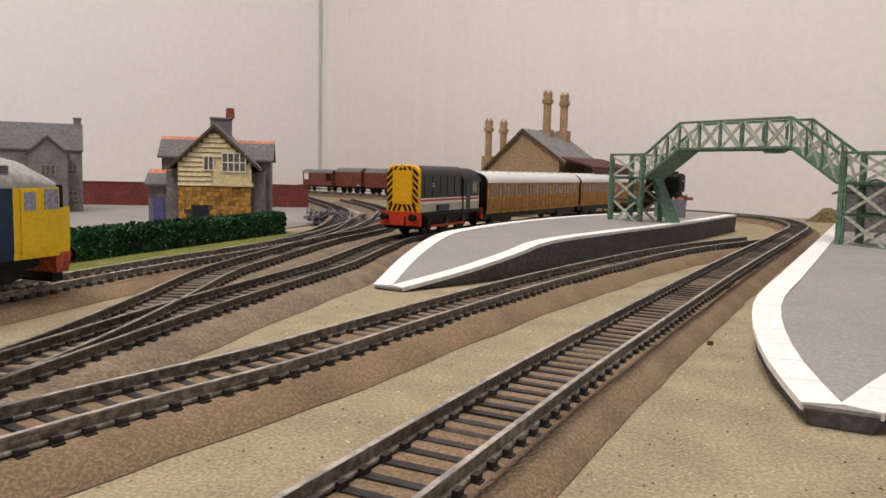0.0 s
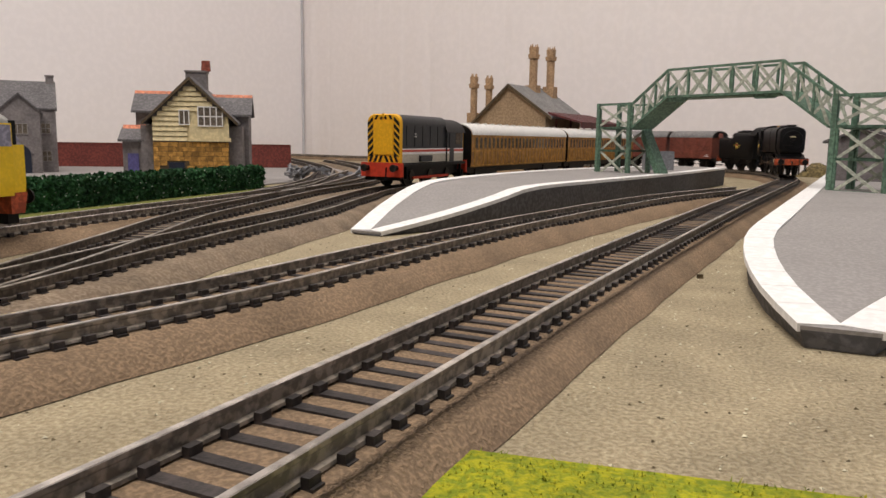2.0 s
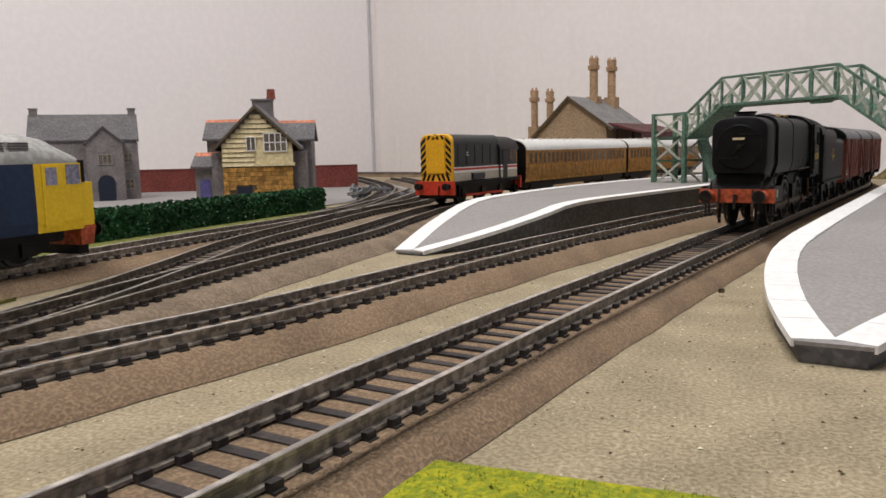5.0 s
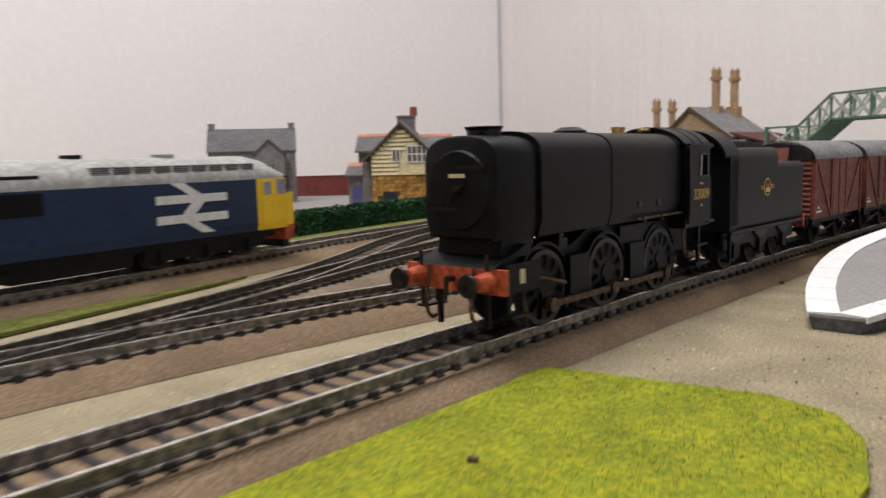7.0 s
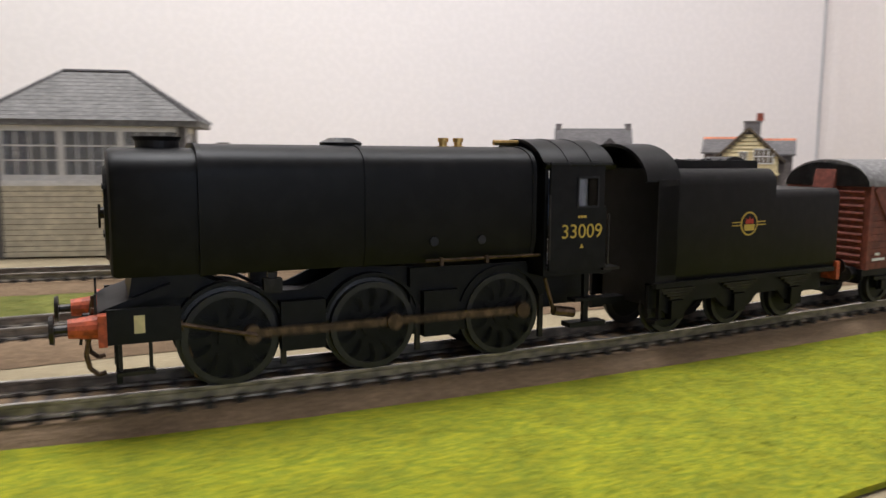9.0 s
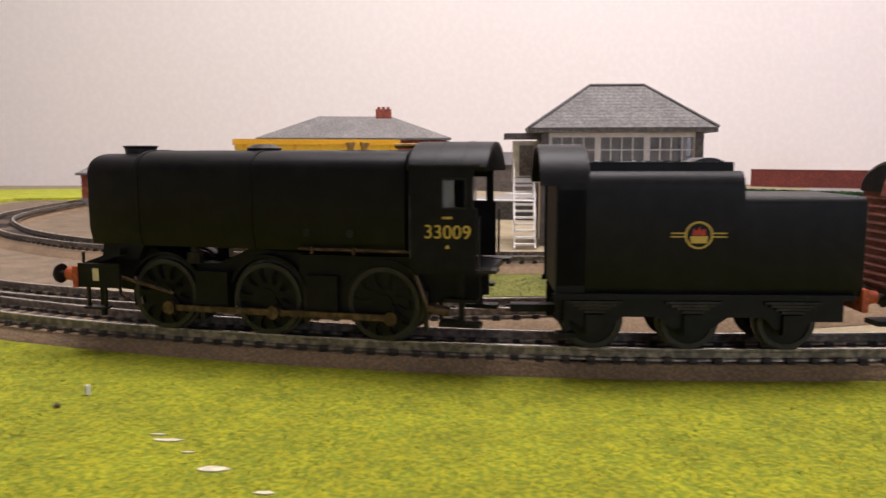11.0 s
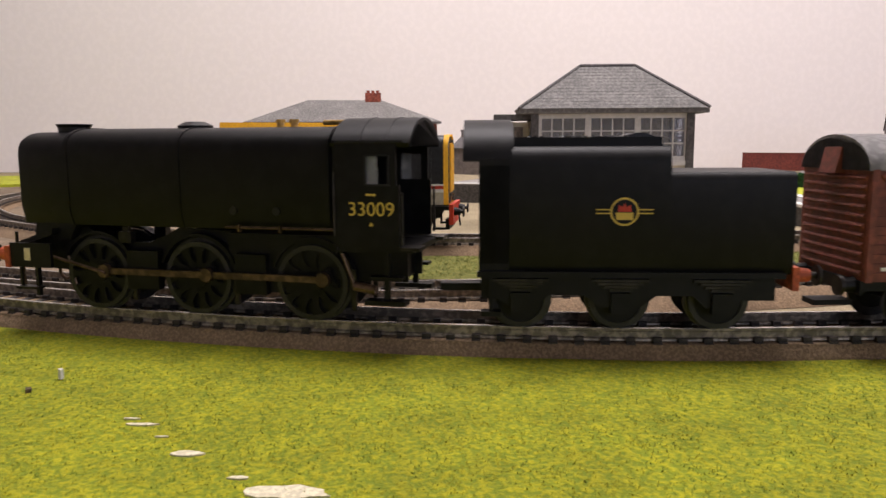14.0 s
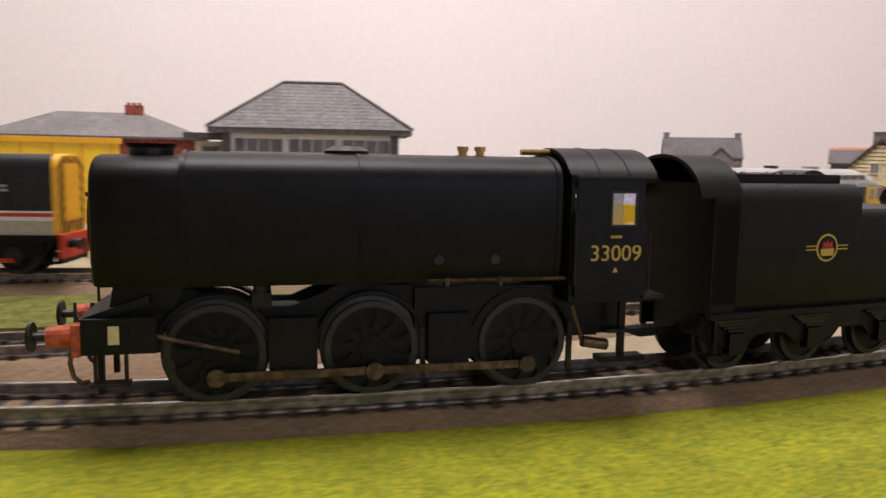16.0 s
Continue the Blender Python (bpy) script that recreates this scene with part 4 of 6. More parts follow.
def grey_box():
    """The hipped signal box on the grass between the lines."""
    u = math.degrees(math.atan2(0.866, 0.5))
    t = thing("signal_box", pose(-0.245, 0.318, 0.0005, 0, 0, u), "cream signal box with glazed upper floor and grey hipped roof", "signal box")
    # local x along the ridge, -y to the front
    L, D, E = 49, 24, 74
    part("lower_wall", boxes((-L, L, -D, D, 0, 40)), "gap", t)
    for i in range(13):
        z = 0.6 + i * 3.05
        for sgn in (-1, 1):
            part("weatherboard", boxes((-L - 0.6, L + 0.6, sgn * (D + 0.5) - 0.5, sgn * (D + 0.5) + 0.5, z, z + 2.75)), "cream2", t)
        for sgn in (-1, 1):
            part("weatherboard", boxes((sgn * (L + 0.6) - 0.5, sgn * (L + 0.6) + 0.5, -D, D, z, z + 2.75)), "cream2", t)
    for x in (-L, L):
        for y in (-D, D):
            part("corner_post", boxes((x - 2.4, x + 2.4, y - 2.4, y + 2.4, 0, E)), "slate", t, "dark corner post")
    part("sill", boxes((-L - 2, L + 2, -D - 2, D + 2, 40, 43)), "white", t)
    part("floor_inside", boxes((-L, L, -D, D, 43, 44)), "gap", t)
    part("back_wall", boxes((-L, L, D - 1.5, D, 44, E)), "cream2", t)
    for i in range(3):
        x = -L + 4 + i * 31.3
        for sgn in (-1,):
            y = sgn * (D - 0.5)
            part("pane", boxes((x, x + 28, y - 0.25, y + 0.25, 45, 71)), "glass", t)
            bm = boxes((x - 1.5, x + 0.5, y - 1.2, y + 1.2, 43, 73), (x + 28, x + 30, y - 1.2, y + 1.2, 43, 73), (x, x + 28, y - 1, y + 1, 70, 73), (x, x + 28, y - 1, y + 1, 43, 46))
            for k in range(1, 4):
                box(bm, x + 7 * k - 0.4, x + 7 * k + 0.4, y - 0.7, y + 0.7, 46, 70)
            for k in (1, 2):
                box(bm, x, x + 28, y - 0.6, y + 0.6, 46 + 8 * k - 0.4, 46 + 8 * k + 0.4)
            part("window_frame", bm, "white", t)
    for sgn in (-1, 1):
        part("side_pane", boxes((sgn * L - 0.3, sgn * L + 0.3, -D + 3, D - 3, 45, 71)), "glass", t)
        bm = boxes(*[(sgn * L - 0.8, sgn * L + 0.8, y - 0.6, y + 0.6, 43, 73) for y in (-D + 3, -8, 8, D - 3)], (sgn * L - 0.8, sgn * L + 0.8, -D, D, 57, 58), (sgn * L - 0.9, sgn * L + 0.9, -D, D, 70, 73))
        part("side_frame", bm, "white", t)
    part("eave", boxes((-59, 59, -30.5, 30.5, E - 1, E + 2)), "slate2", t, "grey eaves board")
    # hipped roof in courses of slates
    n = 13
    for i in range(n):
        k0, k1 = i / n, (i + 1.12) / n
        z0, z1 = E + 2 + 28.5 * k0, E + 2 + 28.5 * min(k1, 1)
        x0, x1 = 59.5 - 41.5 * k0, 59.5 - 41.5 * min(k1, 1)
        y0, y1 = 31 - 30.4 * k0, 31 - 30.4 * min(k1, 1)
        bm = bmesh.new()
        lo = [bm.verts.new(q) for q in ((-x0, -y0, z0 + 0.15), (x0, -y0, z0 + 0.15), (x0, y0, z0 + 0.15), (-x0, y0, z0 + 0.15))]
        lb = [bm.verts.new(q) for q in ((-x0, -y0, z0), (x0, -y0, z0), (x0, y0, z0), (-x0, y0, z0))]
        hi = [bm.verts.new(q) for q in ((-x1, -y1, z1), (x1, -y1, z1), (x1, y1, z1), (-x1, y1, z1))]
        for k in range(4):
            bm.faces.new((lo[k], lo[(k + 1) % 4], hi[(k + 1) % 4], hi[k]))
            bm.faces.new((lb[k], lb[(k + 1) % 4], lo[(k + 1) % 4], lo[k]))
        bm.faces.new(hi)
        part("slate_course", bm, "slate2", t)
    bm = bmesh.new()
    tube(bm, (-18, 0, E + 31), (18, 0, E + 31), 1.1, 8)
    for sx in (-1, 1):
        for sy in (-1, 1):
            tube(bm, (sx * 18, 0, E + 31), (sx * 59.3, sy * 30.8, E + 2.6), 1.0, 6)
    part("ridge_roll", bm, "slate", t)
    # porch with its stair at the left end
    part("porch_wall", boxes((-L - 20, -L - 3, -12, 14, 44, 68)), "cream2", t)
    part("porch_door", boxes((-L - 16, -L - 7, -12.8, -11.8, 45, 65)), "dim_glass", t)
    part("porch_roof", boxes((-L - 26, -L + 2, -17, 18, 69.5, 73)), "slate", t)
    part("porch_floor", boxes((-L - 20, -L - 3, -14, 14, 40.5, 43.5)), "white", t)
    bm = bmesh.new()
    for k in range(10):
        box(bm, -L - 19, -L - 7, -18 - k * 3.2, -14 - k * 3.2, 38 - k * 4, 39.2 - k * 4)
    part("stair_treads", bm, "white", t)
    bm = bmesh.new()
    for x in (-L - 19.6, -L - 6.6):
        bar(bm, (x, -14, 40), (x, -48, 0), 1.0, 2.4)
        bar(bm, (x, -14, 56), (x, -46, 16), 0.8, 0.9)
        for k in range(4):
            bar(bm, (x, -16 - k * 10, 37 - k * 11.5), (x, -16 - k * 10, 53 - k * 11.5), 0.7, 0.7)
    part("stair_rail", bm, "white", t)


grey_box()


def hip_building(m, label, L, D, E, ridge, run, wall, chim):
    t = thing("brick_building", m, label, "building", "brick buildings")
    part("wall", boxes((-L + 5, L - 5, -D + 5, D - 5, 0, E)), wall, t)
    part("roof", one_hip(L, D, E, ridge, run), "slate2", t)
    part("fascia", boxes((-L, L, -D, D, E - 2.5, E - 0.05)), "slate", t)
    for x in range(int(-L + 18), int(L - 10), 34):
        window(t, x, E * 0.45, 12, 16, -D + 4.9, bar_mat="yellow" if not chim else "white", bars=(2, 2))
    if chim:
        part("chimney", boxes((26, 46, -5, 5, ridge - 6, ridge + 9)), "brick", t)
        for x in (30, 36, 42):
            part("chimney_pot", one_tube((x, 0, ridge + 9), (x, 0, ridge + 12), 2, 8), "brick", t)
    else:
        part("plinth", boxes((-L + 3, L - 3, -D + 3, D - 3, 0, E * 0.3)), "stone", t)
    return t


def one_hip(L, D, E, ridge, run):
    bm = bmesh.new()
    b = [bm.verts.new(q) for q in ((-L, -D, E), (L, -D, E), (L, D, E), (-L, D, E))]
    r = [bm.verts.new((-L + run, 0, ridge)), bm.verts.new((L - run, 0, ridge))]
    bm.faces.new((b[0], b[1], r[1], r[0]))
    bm.faces.new((b[2], b[3], r[0], r[1]))
    bm.faces.new((b[1], b[2], r[1]))
    bm.faces.new((b[3], b[0], r[0]))
    bm.faces.new(b[::-1])
    return bm


hip_building(pose(-0.763, 0.318, 0.0, 0, 0, 69), "long red brick building with a grey hipped roof", 118, 52, 80, 108, 72, "brick", True)
hip_building(pose(-0.78, 0.045, 0.0, 0, 0, 80), "small red brick hut with grey roof on a stone plinth", 48, 36, 40, 58, 36, "brick", False)


def yellow_store():
    t = thing("yellow_shed", pose(-0.556, 0.203, -0.005, 0, 0, 80), "plain yellow steel shed standing behind the siding", "shed")
    part("body", boxes((-76, 76, -26, 26, 0, 74)), "lemon", t, bevel=1.2)
    part("roof_cap", boxes((-78, 78, -28, 28, 74, 79)), "yellow", t, bevel=1.0)
    for i in range(7):
        part("rib", boxes((-70 + i * 23, -67 + i * 23, -27.2, -26, 2, 74)), "yellow", t)


yellow_store()


# ---- hedge, fence, banks ----
def hedge(p, q, width, height, seed, label):
    p, q = Vector((*p, 0)), Vector((*q, 0))
    L = (q - p).length * 1000
    t = thing("hedge", pose(p.x, p.y, 0.0012, 0, 0, math.degrees(math.atan2(q.y - p.y, q.x - p.x))), label, "hedge")
    rnd = random.Random(seed)
    verts, faces = [], []
    for _ in range(int(L * 42)):
        x, a = rnd.uniform(0, L), rnd.uniform(-0.1, math.pi + 0.1)
        r = rnd.uniform(0.85, 1.05)
        y, z = math.copysign(abs(math.cos(a)) ** 0.45, math.cos(a)) * width / 2 * r, max(0.2, abs(math.sin(a)) ** 0.4 * height * r)
        if rnd.random() < 0.35:
            z = rnd.uniform(0.3, height)
            y = math.copysign(width / 2 * r, y)
        k = rnd.uniform(0.7, 1.7)
        m = pose(x, y, z, rnd.uniform(0, 360), rnd.uniform(0, 360), 0)
        o = len(verts)
        verts += [tuple((m @ Vector(c)) * 0.001) for c in ((-k, -k * 0.6, 0), (k, -k * 0.6, 0), (0.3 * k, k, 0.4 * k), (-k * 0.8, k * 0.6, -0.2))]
        faces += [(o, o + 1, o + 2), (o, o + 2, o + 3)]
    me = bpy.data.meshes.new("foliage")
    me.from_pydata(verts, [], faces)
    me.materials.append(M["hedge"])
    ob = new("foliage", me)
    ob.parent = t
    part("core", boxes((0, L, -width / 2 + 1, width / 2 - 1, 0, height - 1)), "hedge", t)
    bm = bmesh.new()
    for _ in range(int(L * 0.45)):
        x, z = rnd.uniform(0, L), rnd.uniform(1, height)
        k = rnd.uniform(0.15, 0.42)
        for y in (-width / 2 - 0.6, width / 2 + 0.2):
            box(bm, x - k, x + k, y, y + 0.4, z, z + 1.6 * k)
    part("pale_scatter", bm, "fleck", t, "pale flecks caught in the hedge")


hedge((-0.132, 0.66), (-0.113, 0.955), 12, 19, 2, "dark green foam hedge with pale flecks beside the track")
hedge((-0.70, 0.64), (-0.30, 0.80), 12, 16, 3, "dark green foam hedge beyond the far platform")


def low_wall(p, q, z, label):
    p, q = Vector((*p, 0)), Vector((*q, 0))
    L = (q - p).length * 1000
    t = thing("brick_wall", pose(p.x, p.y, 0.0008, 0, 0, math.degrees(math.atan2(q.y - p.y, q.x - p.x))), label, "wall")
    part("face", boxes((0, L, -2, 2, 0, z)), "fence", t)
    part("coping", boxes((0, L, -2.6, 2.6, z, z + 1.6)), "fence", t)


low_wall((-0.85, 1.124), (-0.285, 1.383), 30, "low dark red-brown boundary wall behind the houses")


def bank(m, size, label, seed):
    t = thing("bank", m, label, "bank")
    bm = bmesh.new()
    n, k = 22, 8
    v = []
    for i in range(n + 1):
        for j in range(k + 1):
            x, y = (i / n - 0.5) * size[0], (j / k - 0.5) * size[1]
            z = size[2] * max(0, math.sin(math.pi * j / k)) ** 0.4 * (0.85 + 0.3 * noise.noise(Vector((x * 0.06, y * 0.1, seed)))) * min(1, i / 2, (n - i) / 2)
            v.append(bm.verts.new((x, y, z)))
    for i in range(n):
        for j in range(k):
            a = i * (k + 1) + j
            bm.faces.new((v[a], v[a + k + 1], v[a + k + 2], v[a + 1]))
    smooth(part("earth", bm, "moss", t))


bank(pose(0.47, 1.475, 0, 0, 0, -24), (190, 40, 18), "low mossy brown bank in front of the wall", 2)


def scrap_heap():
    t = thing("scrap_heap", pose(-0.118, 1.10, 0.001, 0, 0, 20), "heap of grey bogie frames and scrap beside the track", "scrap heap")
    rnd = random.Random(11)
    for i in range(20):
        x, y, z = rnd.uniform(-36, 36), rnd.uniform(-10, 10), rnd.uniform(0, 10)
        bm = bmesh.new()
        m = pose(x, y, z + 2, rnd.uniform(-40, 40), rnd.uniform(-40, 40), rnd.uniform(0, 360))
        for a, b in (((-8, -3, 0), (8, -3, 0)), ((-8, 3, 0), (8, 3, 0)), ((-6, -3, 0), (-6, 3, 0)), ((5, -3, 0), (5, 3, 0))):
            bar(bm, m @ Vector(a), m @ Vector(b), 1.6, 1.6)
        tube(bm, m @ Vector((-4, -3.4, 0)), m @ Vector((-4, -2.2, 0)), 2.6, 10)
        tube(bm, m @ Vector((4, -3.4, 0)), m @ Vector((4, -2.2, 0)), 2.6, 10)
        part("bogie_frame", bm, "grey", t)


scrap_heap()
hut = thing("waiting_hut", pose(0.345, 1.075, 0.0145, 0, 0, -16), "small grey stone waiting hut with a slate roof on the platform", "hut")
part("wall", prism(bmesh.new(), [(-26, 0), (26, 0), (26, 30), (0, 40), (-26, 30)], "y", 0, 60), "stone", hut)
for sg in (-1, 1):
    part("roof", one_prism([(sg * 30, 29), (0, 41), (0, 43), (sg * 30, 31)], "y", -3, 63), "slate", hut)
crate = thing("grey_bin", pose(0.192, 1.145, 0.0175, 0, 0, 20), "plain grey box standing on the platform by the footbridge", "box")
part("body", boxes((-12, 12, -8, 8, 0, 17)), "grey", crate, bevel=0.8)

# ---- rolling stock: local x forward, y to the left, z up from the rail top, in millimetres ----
def wheelset(parent, x, r, name="wheelset", gauge=8.2, spokes=0, tyre="tyre", disc="black", place=None):
    """An axle with two wheels, as one turning part; its own origin lies on the axle."""
    bm = one_tube((0, -gauge, 0), (0, gauge, 0), 1.1, 8)
    ax = part(name, bm, "dark_metal", parent)
    ax.matrix_basis = pose(x * 0.001, 0, r * 0.001)
    for y in (-1, 1):
        bm = bmesh.new()
        n = 28
        prof = [(r - 1.3, 0.2), (r, 0.2), (r, 2.0), (r + 0.9, 2.1), (r + 0.9, 2.7), (r - 1.3, 2.7)]
        rings = [[bm.verts.new((k * math.cos(i * math.tau / n), y * (gauge + 1.6 - d), k * math.sin(i * math.tau / n))) for i in range(n)] for k, d in prof]
        for a, b in zip(rings, rings[1:] + rings[:1]):
            for i in range(n):
                bm.faces.new((a[i], a[(i + 1) % n], b[(i + 1) % n], b[i]))
        smooth(part("tyre", bm, tyre, ax), 30)
        bm = bmesh.new()
        face = gauge + (0.15 if spokes else 0.9)
        tube(bm, (0, y * (gauge - 0.9), 0), (0, y * face, 0), r - 1.1, 28)
        if spokes:
            tube(bm, (0, y * face, 0), (0, y * (gauge + 1.7), 0), r * 0.27, 18)
        part("disc", bm, disc, ax)
        if spokes:
            bm = bmesh.new()
            out, inn = y * (gauge + 1.35), y * (gauge + 0.1)
            for k in range(spokes):
                # a web between two oval openings, waisted in the middle
                a = k * math.tau / spokes
                ring = []
                for rad, half in ((0.24, 0.12), (0.36, 0.155), (0.5, 0.10), (0.64, 0.085), (0.76, 0.12), (0.84, 0.2), (0.9, 0.285)):
                    ring.append((rad * r, half * r * 0.82))
                o = [(d, h) for d, h in ring] + [(d, -h) for d, h in ring[::-1]]
                prism(bm, [(d * math.cos(a) - h * math.sin(a), d * math.sin(a) + h * math.cos(a)) for d, h in o], "y", inn, out)
            box(bm, 1.2, 6.6, y * (gauge + 1.5) - 0.5, y * (gauge + 1.5) + 0.5, -2.1, 2.1)
            part("spokes", bm, "black", ax)
    return ax


def buffers(parent, x, s, y=11.4, z=14.0, shank="beam_red", head="dark_metal", length=5.6, fat=1.0):
    """A pair of sprung buffers on an end at x that faces s."""
    for k in (-1, 1):
        b = part("buffer", one_tube((x, k * y, z), (x + s * length * 0.62, k * y, z), 2.1 * fat, 16, 1.6 * fat), shank, parent)
        bm = one_tube((x + s * length * 0.6, k * y, z), (x + s * length, k * y, z), 0.9, 10)
        tube(bm, (x + s * (length - 0.8), k * y, z), (x + s * length, k * y, z), 2.7 * fat ** 0.5, 20, 2.5 * fat ** 0.5)
        part("buffer_head", bm, head, b)


def shell(sections, material, name, parent, label="", cap=True, angle=35):
    """A skin through closed outlines of equal count: rows of (x, outline of (y, z))."""
    bm = bmesh.new()
    rings = [[bm.verts.new((x, y, z)) for y, z in o] for x, o in sections]
    for a, b in zip(rings, rings[1:]):
        for i in range(len(a)):
            bm.faces.new((a[i], a[(i + 1) % len(a)], b[(i + 1) % len(a)], b[i]))
    if cap:
        bm.faces.new(rings[0][::-1])
        bm.faces.new(rings[-1])
    return smooth(part(name, bm, material, parent, label), angle)


def casing(w, z0, z1, r=10.0, grow=0.0):
    """The flat-sided, round-shouldered section of the boiler casing."""
    w, z0, z1 = w + grow, z0 - grow * 0.4, z1 + grow
    top = []
    for i in range(21):
        a = math.pi * (1 - i / 20)
        top.append((math.copysign(abs(math.cos(a)) ** 0.72, math.cos(a)) * w, z1 - 7.2 + 7.2 * abs(math.sin(a)) ** 0.72))
    return [(-w * 0.9, z0), (-w, z0 + 4.5), *top, (w, z0 + 4.5), (w * 0.9, z0)]


def goods_engine():
    t = thing("steam_locomotive", Matrix(), "matt black austerity steam locomotive with boxy boiler casing", "locomotive")
    f, m = casing(12.3, 24.8, 50.9), casing(13.2, 24.6, 51.8)
    shell([(58.9, casing(11.2, 25.6, 49.9)), (58.5, casing(11.9, 25.1, 50.6)), (57.6, f), (41.5, f)], "black", "smokebox", t, "matt black smokebox casing")
    shell([(41.5, m), (6, m)], "black", "front_casing", t)
    shell([(6, m), (-38, m)], "black", "boiler_casing", t)
    for x in (41.5, 6, -37.3):
        shell([(x + 0.55, casing(13.2, 24.6, 51.8, 10, 0.22)), (x - 0.55, casing(13.2, 24.6, 51.8, 10, 0.22))], "black", "casing_band", t)
    part("smokebox_door", one_tube((58.6, 0, 37.2), (59.6, 0, 37.2), 10.4, 32, 9.7), "black", t)
    bm = one_tube((59.5, 0, 37.2), (60.5, 0, 37.2), 1.2, 10)
    bar(bm, (60.5, 0, 37.2), (60.5, 3, 39), 0.5, 0.5)
    bar(bm, (60.5, 0, 37.2), (60.5, -2.4, 34), 0.5, 0.5)
    part("door_dart", bm, "dark_metal", t)
    part("door_plate", boxes((59.5, 59.8, -2.6, 2.6, 40.4, 41.4)), "cream", t, "small pale number plate bar")
    for y in (-6, 6):
        part("door_hinge", boxes((59.2, 59.9, min(0, y * 1.5), max(0, y * 1.5), 42.6 if y > 0 else 32, 43.4 if y > 0 else 32.8)), "dark_metal", t)
    c = part("chimney", one_tube((48.6, 0, 49.0), (48.6, 0, 52.4), 4.2, 28, 4.5), "black_gloss", t)
    part("chimney_rim", one_tube((48.6, 0, 52.3), (48.6, 0, 53.2), 4.6, 28, 5.1), "black", c)
    bm = one_tube((8.0, 0, 50.8), (8.0, 0, 52.4), 4.7, 28, 5.0)
    tube(bm, (8.0, 0, 52.4), (8.0, 0, 53.5), 5.0, 28, 2.8)
    part("dome", bm, "black_gloss", t)
    for x in (-18.5, -22.6):
        bm = one_tube((x, 0, 51.2), (x, 0, 53.4), 1.0, 12)
        tube(bm, (x, 0, 52.9), (x, 0, 53.9), 1.35, 12)
        tube(bm, (x, 0, 51.2), (x, 0, 51.9), 1.7, 12)
        part("safety_valve", bm, "brass", t)
    part("whistle", one_tube((-32, 1.5, 52.9), (-39, 1.5, 52.9), 0.7, 8), "brass", t)
    for k in (-1, 1):
        for x in (-10.3, -22.8):
            part("washout_plug", one_tube((x, k * 12.9, 29.6), (x, k * 13.5, 29.6), 1.1, 14), "black_gloss", t)
        part("feed_pipe", one_tube((-8, k * 13.6, 25.2), (-39, k * 13.6, 25.2), 0.4, 6), "rod", t)
        for x in (-12, -24):
            part("pipe_clip", boxes((x - 0.4, x + 0.4, k * 13.6 - 0.6, k * 13.6 + 0.6, 24.0, 25.8)), "rod", t)
    # cab
    for k in (-1, 1):
        y0, y1 = sorted((k * 14.8, k * 15.6))
        side = part("cab_side", boxes((-57.4, -40.5, y0, y1, 21.2, 37.0)), "black", t, bevel=0.12)
        part("window_post", boxes((-56.6, -54.6, y0, y1, 37.0, 44.3)), "black", side)
        part("upper_panel", boxes((-48.6, -40.5, y0, y1, 37.0, 44.3)), "black", side)
        part("window_head", boxes((-56.6, -40.5, y0, y1, 44.3, 48.0)), "black", side)
        wf = boxes((-54.9, -54.4, k * 15.62 - 0.18, k * 15.62 + 0.18, 36.8, 44.5), (-48.8, -48.3, k * 15.62 - 0.18, k * 15.62 + 0.18, 36.8, 44.5),
                   (-54.4, -48.8, k * 15.62 - 0.18, k * 15.62 + 0.18, 36.7, 37.2), (-54.4, -48.8, k * 15.62 - 0.18, k * 15.62 + 0.18, 44.1, 44.6))
        part("window_frame", wf, "black_gloss", side)
        part("cab_pane", boxes((-51.6, -48.6, k * 15.0 - 0.1, k * 15.0 + 0.1, 37.0, 44.3)), "glass", side)
        part("cab_handrail", one_tube((-58.2, k * 15.4, 22), (-58.2, k * 15.4, 35), 0.35, 8), "dark_metal", t)
        part("front_handrail", one_tube((-40.2, k * 15.9, 24), (-40.2, k * 15.9, 40), 0.3, 8), "dark_metal", t)
        part("fall_plate", boxes((-62.5, -57.4, k * 12 - 3, k * 12 + 3, 20.4, 21.2)), "dark_metal", t)
        part("cab_step", boxes((-58.5, -47.5, k * 13 - 2, k * 13 + 2, 6, 7.2), (-54, -52.5, k * 13 - 0.6, k * 13 + 0.6, 6, 21.2), (-57.5, -49, k * 13 - 1.8, k * 13 + 1.8, 12.6, 13.4)), "black", t)
        part("injector", one_tube((-44, k * 12.6, 10.5), (-50, k * 12.6, 9.5), 1.3, 10), "rod", t)
        part("injector_pipe", one_tube((-41, k * 12.9, 19), (-44, k * 12.6, 10.5), 0.5, 8), "rod", t)
        part("rain_strip", boxes((-58.4, -40.5, k * 15.5 - 0.35, k * 15.5 + 0.35, 47.4, 48.0)), "black_gloss", t)
        x = -50.0
        m_ = Matrix.Translation((x * 0.001, k * 0.01565, 0.0307)) @ pose(0, 0, 0, 90, 0, 180 if k > 0 else 0)
        lettering("cab_number", "33009", 5.0, "gold", t, m_, "gold cab side number")
        part("cab_mark", boxes((x - 1.2, x - 0.5, k * 15.65 - 0.05, k * 15.65 + 0.05, 34.2, 34.8), (x - 0.3, x + 0.4, k * 15.65 - 0.05, k * 15.65 + 0.05, 34.2, 34.8), (x + 0.6, x + 1.3, k * 15.65 - 0.05, k * 15.65 + 0.05, 34.2, 34.8)), "gold", t)
